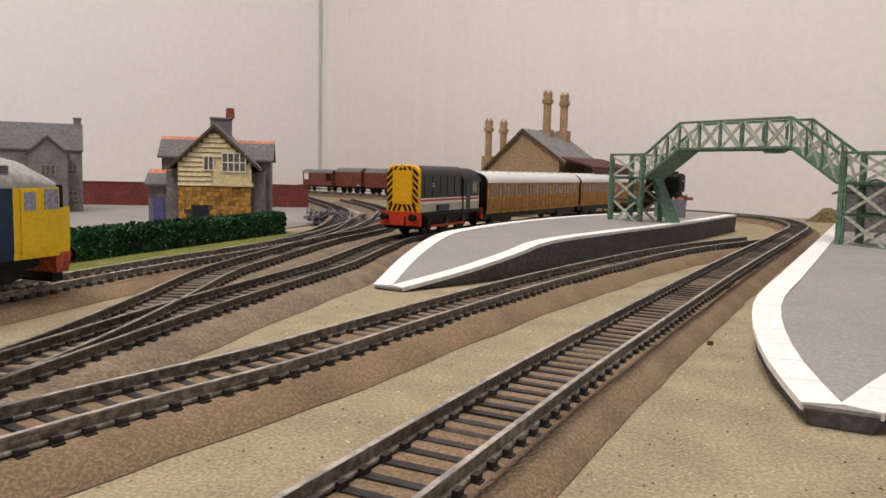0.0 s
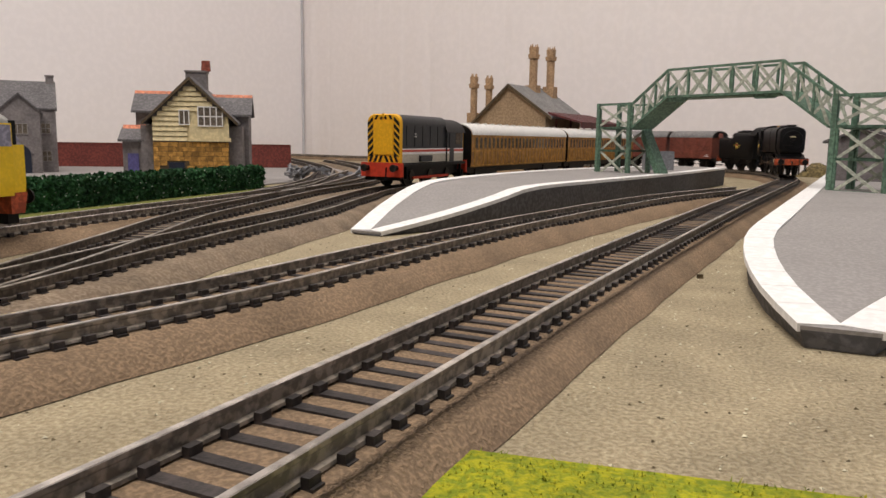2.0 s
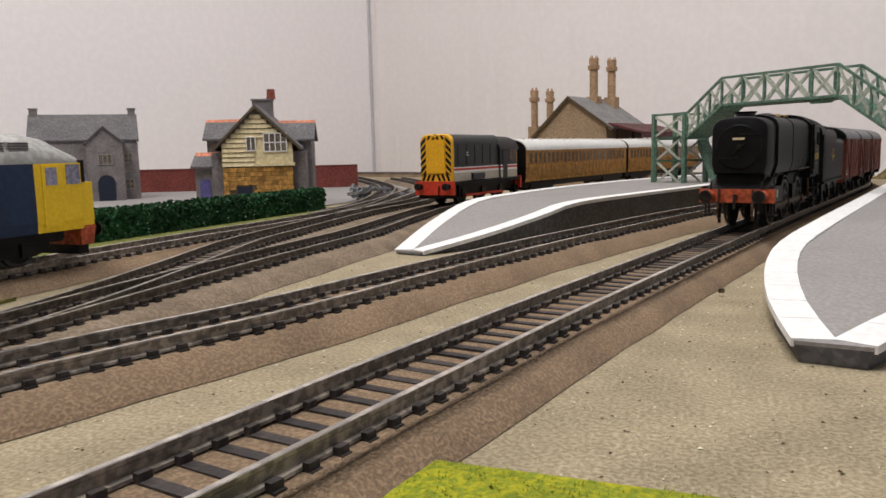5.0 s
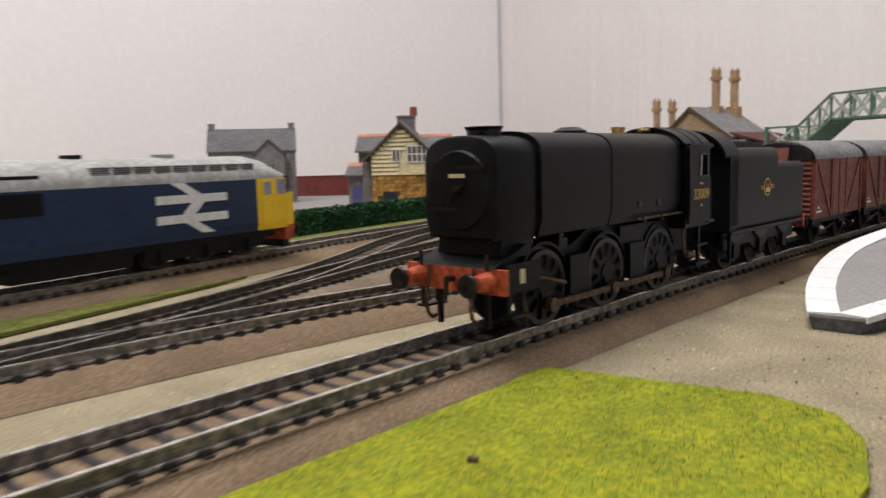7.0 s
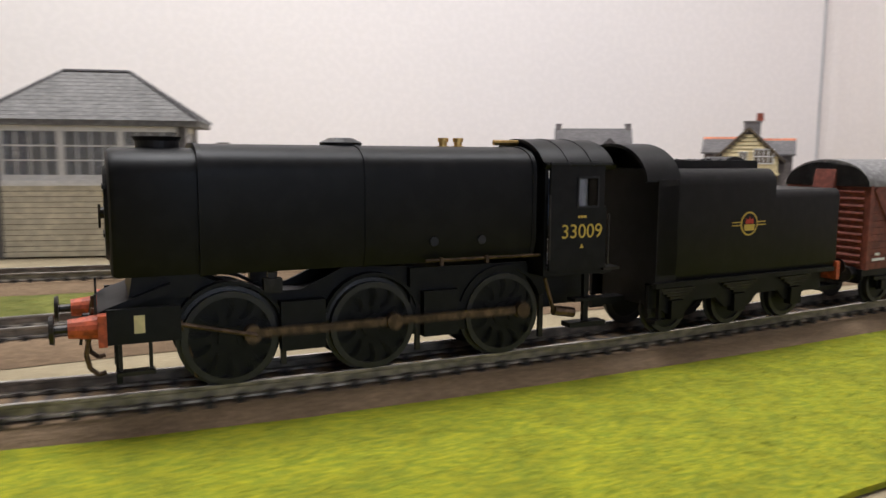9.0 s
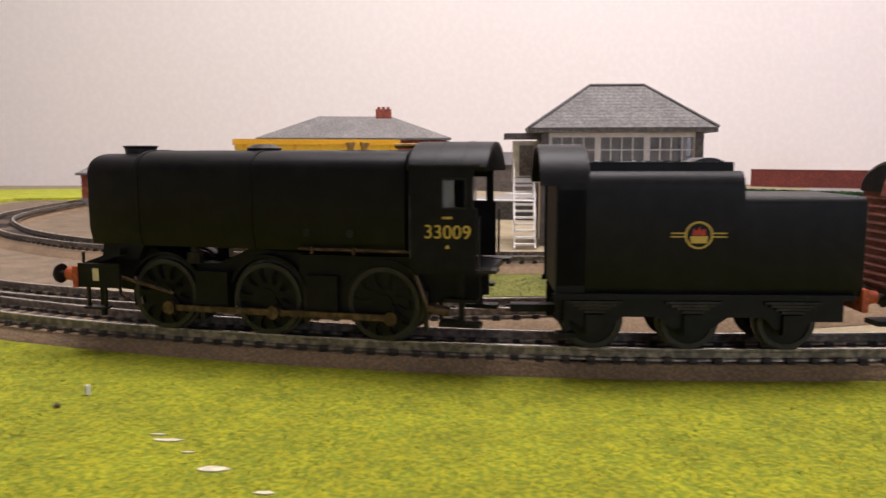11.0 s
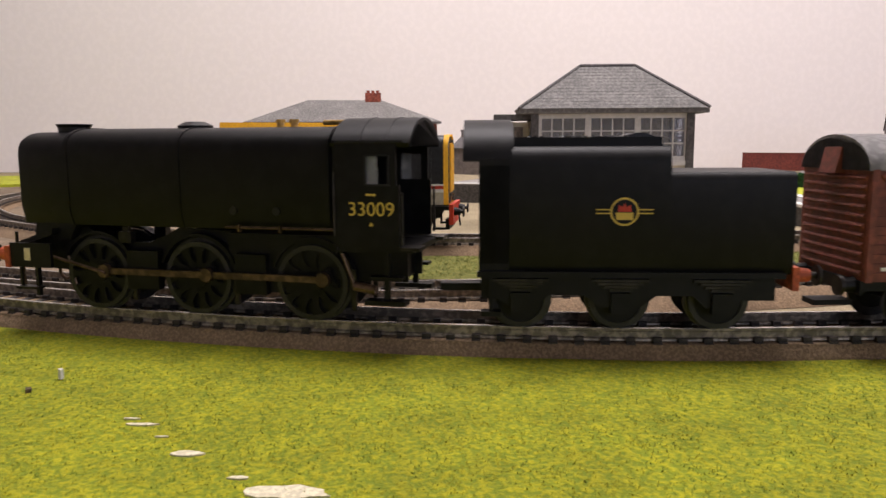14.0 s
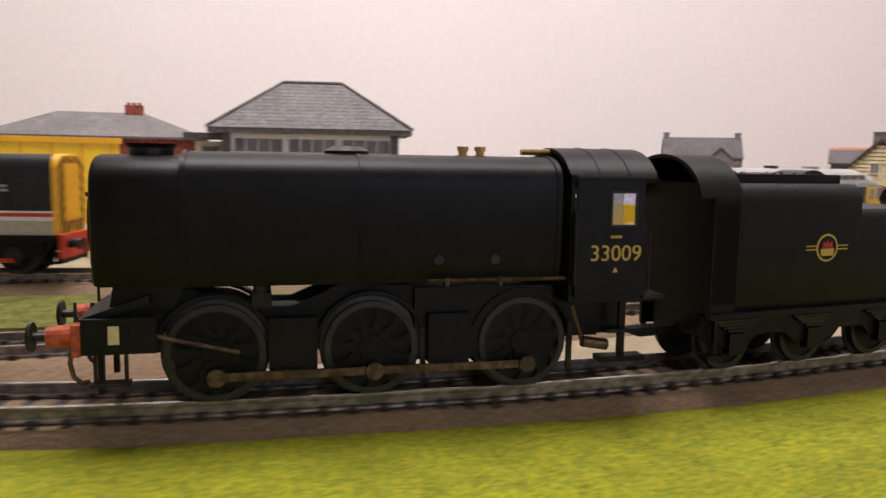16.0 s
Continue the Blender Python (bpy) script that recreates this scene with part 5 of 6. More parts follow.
        part("cab_triangle", one_prism([(x - 0.6, 26.6), (x + 0.6, 26.6), (x, 27.7)], "y", k * 15.65 - 0.05, k * 15.65 + 0.05), "gold", t)
    roof = [(-15.7, 47.4), *arc(0, 43.6, 15.7, 164, 16, 18, 10.4), (15.7, 47.4), *arc(0, 42.9, 14.9, 18, 162, 18, 10.3)]
    shell([(-39.2, roof), (-60.0, roof)], "black", "cab_roof", t)
    rib = [(y * 1.012, 43.6 + (z - 43.6) * 1.014) for y, z in roof]
    for x in (-46.5, -53.5):
        shell([(x + 0.35, rib), (x - 0.35, rib)], "black", "roof_rib", t)
    bm = boxes((-40.4, -39.5, -14.6, 14.6, 20, 48))
    part("cab_front", bm, "black", t)
    part("backhead", boxes((-44.6, -40.4, -7, 7, 20, 40)), "dark_metal", t)
    part("cab_floor", boxes((-60.5, -40, -14, 14, 19.6, 21)), "black", t)
    # frames and front end
    for k in (-1, 1):
        y0, y1 = sorted((k * 6.2, k * 7.2))
        part("main_frame", one_prism([(60.2, 12), (60.2, 17), (55, 20.5), (46, 22), (41, 23.6), (36, 21), (30, 19.4), (20, 19.4), (14, 22), (10, 24), (-57, 21), (-57, 11), (40, 10), (56, 11)], "y", y0, y1), "black", t)
    part("frame_stay", boxes((-55, 56, -6, 6, 11, 18.5)), "black", t)
    part("smokebox_saddle", one_prism([(44, 20), (56, 20), (55, 25.6), (41, 25.6)], "y", -10.5, 10.5), "black", t)
    part("ashpan", boxes((-38, -6, -9, 9, 7, 23)), "black", t)
    for x, w in ((20.2, 5.0), (-13.4, 4.6)):
        for k in (-1, 1):
            part("sandbox", boxes((x - w, x + w, k * 9.6 - 1.4, k * 9.6 + 1.4, 6.5, 17.5)), "black", t, bevel=0.5)
    for k in (-1, 1):
        for x in (35.9, 3.5, -30.8):
            arch = [(x + 12.2 * math.cos(radians(a)), 10.4 + 12.2 * math.sin(radians(a))) for a in range(18, 163, 12)] + [(x + 11.4 * math.cos(radians(a)), 10.4 + 11.4 * math.sin(radians(a))) for a in range(162, 17, -12)]
            part("splasher", one_prism(arch, "y", min(k * 6.4, k * 9.6), max(k * 6.4, k * 9.6)), "black", t)
        part("lubricator", boxes((24.5, 28.5, k * 8.4 - 1.2, k * 8.4 + 1.2, 19.4, 22.6), (25.5, 27.5, k * 8.4 - 0.6, k * 8.4 + 0.6, 22.6, 24)), "dark_metal", t, bevel=0.2)
    part("buffer_beam", boxes((60.2, 61.8, -16.3, 16.3, 12.2, 18.4)), "beam_red", t, "weathered orange-red buffer beam", 0.2)
    part("front_plate", one_prism([(61.8, 18.4), (60.2, 19.2), (48, 23.4), (48, 21.6), (60.2, 17.8)], "y", -13, 13), "black", t)
    buffers(t, 61.8, 1, z=15.4, length=8.6, fat=1.2)
    for k in (-1, 1):
        part("beam_end_plate", boxes((46.5, 60.2, k * 15.4 - 0.5, k * 15.4 + 0.5, 12.4, 19.4)), "black", t)
        part("beam_label", boxes((53.3, 55.3, k * 15.95 - 0.08, k * 15.95 + 0.08, 14.4, 18.0)), "cream", t)
        part("guard_iron", boxes((57.6, 58.8, k * 8 - 0.6, k * 8 + 0.6, 2.5, 12)), "black", t)
        bm = one_tube((62.6, k * 7.4, 18.5), (63.4, k * 7.4, 13), 0.5, 8)
        for (xa, za), (xb, zb) in zip(((63.4, 13), (64.2, 9), (63.6, 6), (62, 4.6)), ((64.2, 9), (63.6, 6), (62, 4.6), (60.6, 5))):
            tube(bm, (xa, k * 7.4, za), (xb, k * 7.4, zb), 0.5, 8)
        part("vacuum_pipe", bm, "rod", t)
        part("lamp_iron", boxes((61.8, 62.3, k * 11 - 0.4, k * 11 + 0.4, 18, 22)), "dark_metal", t)
        part("step_iron", boxes((52, 52.7, k * 14.5 - 0.4, k * 14.5 + 0.4, 6.5, 13), (57.6, 58.3, k * 14.5 - 0.4, k * 14.5 + 0.4, 6.5, 13), (51.6, 58.8, k * 14.5 - 1.6, k * 14.5 + 1.6, 6, 6.7)), "dark_metal", t)
    bm = one_tube((61.8, 0, 15.4), (64.6, 0, 15.4), 0.8, 8)
    bar(bm, (64.5, 0, 16), (65.3, 0, 9.5), 1.2, 0.6)
    part("coupling_hook", bm, "dark_metal", t)
    wheels = [wheelset(t, x, 10.2, "driving_wheelset", spokes=11) for x in (35.9, 3.5, -30.8)]
    rods = []
    for k in (-1, 1):
        bm = bmesh.new()
        for a, b in ((35.9, 3.5), (3.5, -30.8)):
            bar(bm, (a, k * 11.9, 0), (b, k * 11.9, 0), 0.9, 1.7)
        for x in (35.9, 3.5, -30.8):
            tube(bm, (x, k * 11.2, 0), (x, k * 13.0, 0), 1.9, 14)
        rods.append((part("coupling_rod", bm, "rod", t, "brown weathered coupling rod"), k))
        part("sand_pipe", one_tube((46, k * 9.3, 15), (43, k * 8.9, 2.2), 0.4, 6), "rod", t)
        part("cylinder_rod", one_tube((49, k * 13.4, 15.6), (31, k * 13.2, 11.2), 0.5, 8), "rod", t)
        for x in (24.4, -8.0, -42.5):
            part("brake_hanger", boxes((x - 0.6, x + 0.6, k * 8.6 - 0.5, k * 8.6 + 0.5, 3, 14)), "dark_metal", t)
    return t, wheels, rods


def crest(parent, y, z):
    """A plain gold-ringed badge with a bar to each side."""
    s = 1 if y > 0 else -1
    c = part("crest", one_tube((0, y, z), (0, y + s * 0.12, z), 3.5, 24), "gold", parent, "gold and red round badge with side bars")
    part("crest_field", one_tube((0, y + s * 0.1, z), (0, y + s * 0.18, z), 3.0, 24), "black", c)
    part("crest_red", one_prism([(-1.7, z), (1.7, z), (1.4, z + 1.7), (0.5, z + 1.1), (0, z + 2.2), (-0.5, z + 1.1), (-1.4, z + 1.7)], "y", y + s * 0.14, y + s * 0.24), "red", c)
    part("crest_base", one_prism([(-2.0, z - 2.0), (2.0, z - 2.0), (2.2, z - 0.2), (-2.2, z - 0.2)], "y", y + s * 0.14, y + s * 0.24), "gold", c)
    for a, b in ((-6.9, -3.4), (3.4, 6.9)):
        for k in (-0.55, 0.35):
            part("crest_bar", boxes((a, b, min(y, y + s * 0.15), max(y, y + s * 0.15), z + k, z + k + 0.3)), "gold", c)


def tender():
    t = thing("tender", Matrix(), "matt black locomotive tender with round badge", "tender")
    w = 15.4
    side = [(-w * 0.94, 15), (-w, 17.5), (-w, 41.8), *arc(-w + 5, 41.8, 5, 180, 115, 6)[1:], *arc(w - 5, 41.8, 5, 65, 0, 6), (w, 17.5), (w * 0.94, 15)]
    low = [(-w * 0.94, 15), (-w, 17.5), (-w, 37.5), *arc(-w + 3, 37.5, 3, 180, 120, 5)[1:], *arc(w - 3, 37.5, 3, 60, 0, 5), (w, 17.5), (w * 0.94, 15)]
    shell([(35, side), (-11, side)], "black", "tank_front", t)
    shell([(-11, low), (-40.8, low)], "black", "tank_rear", t)
    part("coal_space", boxes((-10, 27, -9, 9, 45, 48.6)), "black", t, bevel=0.6)
    bm = bmesh.new()
    for i in range(60):
        rnd = random.Random(i)
        x, y = rnd.uniform(-8, 24), rnd.uniform(-7.5, 7.5)
        m = pose(x, y, 48.2, rnd.uniform(0, 90), rnd.uniform(0, 90), rnd.uniform(0, 90))
        v = [bm.verts.new(m @ Vector(q)) for q in ((-1, -1, -0.8), (1.1, -0.8, -0.6), (0.2, 1.1, -0.7), (0, 0, 1.2))]
        for f in ((0, 1, 3), (1, 2, 3), (2, 0, 3), (0, 2, 1)):
            bm.faces.new([v[k] for k in f])
    part("coal", bm, "black_gloss", t)
    hood = [(-15.3, 43.0), *arc(0, 42.4, 15.3, 176, 4, 20, 10.8), (15.3, 43.0), *arc(0, 41.8, 14.5, 5, 175, 20, 10.6)]
    shell([(39.5, hood), (27.5, hood)], "black", "weather_hood", t)
    part("front_plate", prism(bmesh.new(), [(-14.6, 19), (14.6, 19), (14.6, 43.4), *arc(0, 42.2, 14.4, 5, 175, 16, 10.5), (-14.6, 43.4)], "x", 27, 28.2), "black", t)
    for k in (-1, 1):
        part("spectacle", boxes((28.2, 28.4, k * 9 - 1.6, k * 9 + 1.6, 43, 46)), "dim_glass", t)
        part("front_side", boxes((28, 35.5, k * 15 - 0.4, k * 15 + 0.4, 15, 43.4)), "black", t)
        part("front_steps", boxes((30, 35, k * 13.5 - 1.8, k * 13.5 + 1.8, 4, 5.2), (32, 33, k * 14 - 0.6, k * 14 + 0.6, 4, 16)), "black", t)
        part("running_edge", boxes((-39, 36, k * 15.6 - 0.8, k * 15.6 + 0.8, 14.2, 15.6)), "black", t)
        part("tender_frame", one_prism([(35, 14.4), (-38, 14.4), (-38, 8), (-30, 8), (-27, 6), (-21, 6), (-18, 9), (-9, 9), (-5, 6), (5, 6), (9, 9), (18, 9), (21, 6), (28, 6), (31, 8), (35, 8)], "y", k * 12 - 0.5, k * 12 + 0.5), "black", t)
        for x in (-25, 0, 25):
            ab = part("axlebox", boxes((x - 2.4, x + 2.4, k * 12.6 - 1.2, k * 12.6 + 1.2, 4.5, 9.8)), "black", t, bevel=0.3)
            bm = bmesh.new()
            for i in range(4):
                box(bm, x - 7 + i * 1.4, x + 7 - i * 1.4, k * 12.8 - 0.8, k * 12.8 + 0.8, 12.6 - i * 0.8, 13.3 - i * 0.8)
            part("leaf_spring", bm, "dark_metal", ab)
        crest(t, k * 15.42, 30.5)
    part("filler_dome", prism(bmesh.new(), [*arc(-5, 43.5, 7, 0, 180, 16, 6.2)], "y", -5, 5), "black_gloss", t)
    part("rear_beam", boxes((-42.3, -40.8, -16, 16, 11.2, 17)), "beam_red", t, bevel=0.2)
    buffers(t, -42.3, -1, z=14.4, length=6.4)
    part("rear_hook", one_tube((-39, 0, 13.5), (-41.5, 0, 13.5), 0.7, 8), "dark_metal", t)
    part("drawbar", boxes((34, 46, -2, 2, 8, 10)), "black", t)
    part("under_tank", boxes((-32, 33, -9, 9, 8.5, 15)), "black", t)
    wheels = [wheelset(t, x, 7.4, "tender_wheelset") for x in (-25, 0, 25)]
    return t, wheels


def goods_van():
    t = thing("goods_van", Matrix(), "bauxite brown ventilated goods van with grey arched roof", "van", "train of goods vans")
    L, w, z0, e, a = 35, 14.6, 12.8, 40.5, 48
    end = [(-w, z0), (w, z0), (w, e), *arc(0, e, w, 0, 180, 12, a - e)[1:-1], (-w, e)]
    part("body", one_prism(end, "x", -L, L), "bauxite", t)
    for k in (-1, 1):
        for i in range(12):
            z = z0 + 0.2 + i * 2.31
            for x0, x1 in ((-L, -10.4), (10.4, L)):
                part("plank", boxes((x0 + 0.1, x1 - 0.1, min(k * w, k * (w + 0.35)), max(k * w, k * (w + 0.35)), z, z + 2.1)), "bauxite", t)
        for x in (-5.1, 5.1):
            d = part("door", boxes((x - 5, x + 5, min(k * w, k * (w + 0.7)), max(k * w, k * (w + 0.7)), z0 + 0.5, e - 0.6)), "bauxite", t)
            bm = bmesh.new()
            for s_ in (-1, 1):
                box(bm, x + s_ * 4.4 - 0.5, x + s_ * 4.4 + 0.5, min(k * w, k * (w + 1.1)), max(k * w, k * (w + 1.1)), z0 + 0.5, e - 0.8)
            for zz in (z0 + 1, 24, e - 2):
                box(bm, x - 4.6, x + 4.6, min(k * w, k * (w + 1.05)), max(k * w, k * (w + 1.05)), zz, zz + 0.9)
            part("door_frame", bm, "bauxite", d)
        for s_ in (-1, 1):
            bm = bmesh.new()
            bar(bm, (s_ * 12, k * (w + 0.6), z0 + 0.8), (s_ * 32, k * (w + 0.6), e - 1), 0.7, 1.5)
            part("side_brace", bm, "bauxite", t)
            for x in (11.2, 34.2):
                part("side_post", boxes((s_ * x - 0.8, s_ * x + 0.8, k * (w + 0.5) - 0.5, k * (w + 0.5) + 0.5, z0, e)), "bauxite", t)
        for x0, x1, zb in ((24, 31, 15.6), (27, 29.4, 17.4)):
            part("number_bar", boxes((x0, x1, min(k * (w + 0.36), k * (w + 0.46)), max(k * (w + 0.36), k * (w + 0.46)), zb, zb + 0.9)), "white", t, "small white lettering bar")
        part("solebar", boxes((-L, L, k * 10.5 - 0.8, k * 10.5 + 0.8, 9.8, 12.5)), "black", t)
        for x in (-18, 18):
            part("axle_guard", one_prism([(x - 4.5, 9.8), (x + 4.5, 9.8), (x + 1.6, 4.5), (x - 1.6, 4.5)], "y", k * 10.6 - 0.4, k * 10.6 + 0.4), "black", t)
            part("axlebox", boxes((x - 1.6, x + 1.6, k * 11.2 - 0.9, k * 11.2 + 0.9, 4.8, 8)), "black", t)
            part("spring", boxes((x - 6, x + 6, k * 11.3 - 0.6, k * 11.3 + 0.6, 8.4, 9.4)), "black", t)
        part("brake_lever", one_tube((-4, k * 11.6, 8), (17, k * 11.6, 5), 0.4, 6), "dark_metal", t)
    for s_ in (-1, 1):
        ripple = [(s_ * L, 41.0), (s_ * L, z0 + 1)]
        for i in range(12):
            z = z0 + 1.0 + i * 2.35
            ripple += [(s_ * (L + 0.06), z), (s_ * (L + 0.06), z + 0.35), (s_ * (L + 0.6), z + 0.7), (s_ * (L + 0.72), z + 1.05), (s_ * (L + 0.6), z + 1.4), (s_ * (L + 0.06), z + 1.75)]
        part("corrugated_end", one_prism(ripple, "y", 1.0 - w, w - 1.0), "bauxite", t)
        part("end_vent", one_prism([(s_ * L, 46), (s_ * L, 39.2), (s_ * (L + 2.8), 39.2), (s_ * (L + 1.2), 45.8)], "y", -3.8, 3.8), "bauxite", t, "hooded end ventilator")
        bm = bmesh.new()
        arcs = arc(0, e, w + 0.2, 0, 180, 12, a - e)
        for p, q in zip(arcs, arcs[1:]):
            bar(bm, (s_ * (L + 0.2), p[0], p[1]), (s_ * (L + 0.2), q[0], q[1]), 0.9, 1.1)
        part("end_arch", bm, "bauxite", t)
        part("headstock", boxes((min(s_ * L, s_ * (L + 0.9)), max(s_ * L, s_ * (L + 0.9)), -15, 15, 9.6, 13)), "black", t)
        buffers(t, s_ * (L + 0.6), s_, z=11.6, shank="black", length=4.2)
        part("coupling", boxes((min(s_ * 30, s_ * 40.5), max(s_ * 30, s_ * 40.5), -3, 3, 4.6, 6)), "black", t)
    roof = [*arc(0, e, w + 0.9, -2, 182, 16, a - e + 0.3), *arc(0, e, w + 0.9, 182, -2, 16, a - e + 1.1)]
    shell([(-L - 0.9, roof), (L + 0.9, roof)], "van_roof", "roof", t)
    ws = [wheelset(t, x, 6.2, disc="black", tyre="tyre") for x in (-18, 18)]
    return t, ws


def brake_van():
    t = thing("brake_van", Matrix(), "bauxite brown brake van with open verandas", "brake van")
    part("floor", boxes((-48, 48, -14, 14, 10, 13)), "black", t)
    part("cabin", boxes((-25, 25, -14, 14, 13, 39)), "bauxite", t)
    for s_ in (-1, 1):
        part("end_panel", boxes((min(s_ * 40, s_ * 41), max(s_ * 40, s_ * 41), -14, 14, 13, 24)), "bauxite", t)
        for y in (-13, 13):
            part("veranda_post", boxes((s_ * 40.5 - 0.8, s_ * 40.5 + 0.8, y - 0.8, y + 0.8, 24, 39)), "bauxite", t)
            part("side_panel", boxes((min(s_ * 25, s_ * 41), max(s_ * 25, s_ * 41), y - 0.6, y + 0.6, 13, 22)), "bauxite", t)
        buffers(t, s_ * 48, s_, z=11.6, shank="black", length=4)
    roof = [*arc(0, 37, 15, 5, 175, 12, 7), *arc(0, 37, 15, 175, 5, 12, 8)]
    shell([(-43, roof), (43, roof)], "van_roof", "roof", t)
    for x in (-8, 8):
        part("window", boxes((x - 3, x + 3, -14.3, 14.3, 27, 34)), "dim_glass", t)
    for y in (-12, 12):
        part("step_board", boxes((-40, 40, y - 2, y + 2, 5, 6)), "black", t)
    return t, [wheelset(t, x, 6.2, disc="black", tyre="silver") for x in (-30, 30)]


def wasp(parent, x, y0, y1, z0, z1, s, chevron=True):
    """Black slanting stripes on a yellow end at x that faces s: two side bands rising to the middle."""
    bm = bmesh.new()
    n, h = 6, (z1 - z0) / 6
    for sg in (-1, 1):
        for i in range(n):
            z = z0 + i * h
            o = [(sg * y0, z + h * 0.3), (sg * y1, z - h * 0.6), (sg * y1, z), (sg * y0, z + h * 0.9)]
            o = [(a, min(max(b, z0), z1)) for a, b in o]
            if len({b for a, b in o}) > 2:
                prism(bm, o, "x", x, x + s * 0.15)
    part("wasp_stripes", bm, "black_gloss", parent, "black diagonal warning stripes")


def shunter(m, label):
    t = thing("diesel_shunter", m, label, "shunter", "diesel shunters")
    hood = [(-13.6, 17), (-13.6, 44), *arc(-8.1, 45, 5.5, 180, 90, 5), *arc(8.1, 45, 5.5, 90, 0, 5), (13.6, 44), (13.6, 17)]
    shell([(51, hood), (-20, hood)], "livery_dark", "bonnet", t, "charcoal bonnet with rounded top")
    nose = [(y * 0.985, z) for y, z in hood]
    shell([(53.2, [(y * 0.93, 17 + (z - 17) * 0.985) for y, z in hood]), (51, [(y * 1.012, z * 1.004) for y, z in hood])], "yellow", "nose", t, "yellow radiator end")
    part("radiator", boxes((53.2, 53.9, -7.6, 7.6, 23, 46)), "yellow", t, bevel=0.25)
    wasp(t, 53.25, 8.2, 12.6, 21, 49.4, 1)
    for y in (-6.4, -2.2, 2.2, 6.4):
        sg = 1 if y > 0 else -1
        part("top_stripe", one_prism([(y - 0.9, 46.8), (y + 0.9, 46.8), (y + 0.9 - sg * 1.6, 49.8), (y - 0.9 - sg * 1.6, 49.8)], "x", 53.2, 53.4), "black_gloss", t)
    for y in (-9.5, -5.7, -1.9, 1.9, 5.7, 9.5):
        sg = 1 if y > 0 else -1
        part("lower_stripe", one_prism([(y - 1.0 + sg * 1.4, 17.6), (y + 1.0 + sg * 1.4, 17.6), (y + 1.0 - sg * 0.6, 22.2), (y - 1.0 - sg * 0.6, 22.2)], "x", 53.2, 53.4), "black_gloss", t)
    part("lamp", one_tube((51, 0, 49.6), (54, 0, 49.6), 1.4, 10), "yellow", t)
    cab = [(-15, 16), (-15, 40), *arc(0, 38, 15, 172, 8, 12, 11), (15, 40), (15, 16)]
    shell([(-20, cab), (-50, cab)], "livery_dark", "cab", t)
    croof = [*arc(0, 38, 15.8, 175, 5, 12, 11.6), *arc(0, 38, 15.2, 5, 175, 12, 11.2)]
    shell([(-18, croof), (-53, croof)], "black", "cab_roof", t)
    shell([(-50, cab), (-50.6, cab)], "yellow", "cab_end", t)
    wasp(t, -50.7, 6, 14, 18, 42, -1)
    for y in (-7.5, 7.5):
        part("end_window", boxes((-51, -50.6, y - 4.5, y + 4.5, 31, 40)), "dim_glass", t)
    for k in (-1, 1):
        yc = k * 15
        part("cab_window", boxes((-46, -36, min(yc, yc + k * 0.3), max(yc, yc + k * 0.3), 30, 39)), "dim_glass", t)
        part("cab_door", boxes((-32, -24, min(yc, yc + k * 0.4), max(yc, yc + k * 0.4), 17, 40)), "livery_dark", t)
        for x0, x1, y in ((-20, 51, 13.65), (-50, -20, 15.05)):
            part("beige_band", boxes((x0, x1, min(k * y, k * (y + 0.2)), max(k * y, k * (y + 0.2)), 17, 23)), "beige", t)
            part("red_band", boxes((x0, x1, min(k * y, k * (y + 0.25)), max(k * y, k * (y + 0.25)), 24.6, 26.2)), "red", t)
            part("white_band", boxes((x0, x1, min(k * y, k * (y + 0.22)), max(k * y, k * (y + 0.22)), 23, 24.6), (x0, x1, min(k * y, k * (y + 0.22)), max(k * y, k * (y + 0.22)), 26.2, 27)), "white", t)
        for i in range(5):
            part("bonnet_door", boxes((-16 + i * 12.5, -5 + i * 12.5, min(k * 13.6, k * 13.95), max(k * 13.6, k * 13.95), 28.5, 43)), "livery_dark", t)
        part("tool_box", boxes((8, 26, min(k * 13.6, k * 15.8), max(k * 13.6, k * 15.8), 17.6, 22)), "livery_dark", t, bevel=0.5)
        part("badge", boxes((30, 33.5, k * 14.05 - 0.1, k * 14.05 + 0.1, 35, 36), (30.6, 33, k * 14.05 - 0.1, k * 14.05 + 0.1, 36.8, 37.8)), "silver", t)
        part("plate", boxes((4, 9, k * 13.9 - 0.3, k * 13.9 + 0.3, 19, 21.5)), "black", t)
        part("running_board", boxes((-54, 55, min(k * 11, k * 16), max(k * 11, k * 16), 14.5, 16.4)), "black", t)
        part("outside_frame", one_prism([(50, 14.5), (-48, 14.5), (-46, 8), (-30, 6.5), (30, 6.5), (46, 8)], "y", k * 11.2 - 0.5, k * 11.2 + 0.5), "black", t)
        part("coupling_rod", boxes((-26, 34, k * 13 - 0.5, k * 13 + 0.5, 5.4, 7.2)), "red", t)
        for x in (-26, 4, 34):
            part("crank", one_tube((x, k * 11.6, 8), (x, k * 12.6, 8), 4, 12), "dark_metal", t)
        part("end_step", boxes((46, 52, k * 14 - 1.6, k * 14 + 1.6, 5, 6), (46, 47, k * 14 - 1, k * 14 + 1, 5, 15)), "black", t)
        part("end_step", boxes((-52, -46, k * 14 - 1.6, k * 14 + 1.6, 5, 6), (-47, -46, k * 14 - 1, k * 14 + 1, 5, 15)), "black", t)
    part("deck", boxes((-54, 54, -11, 11, 14.5, 17)), "black", t)
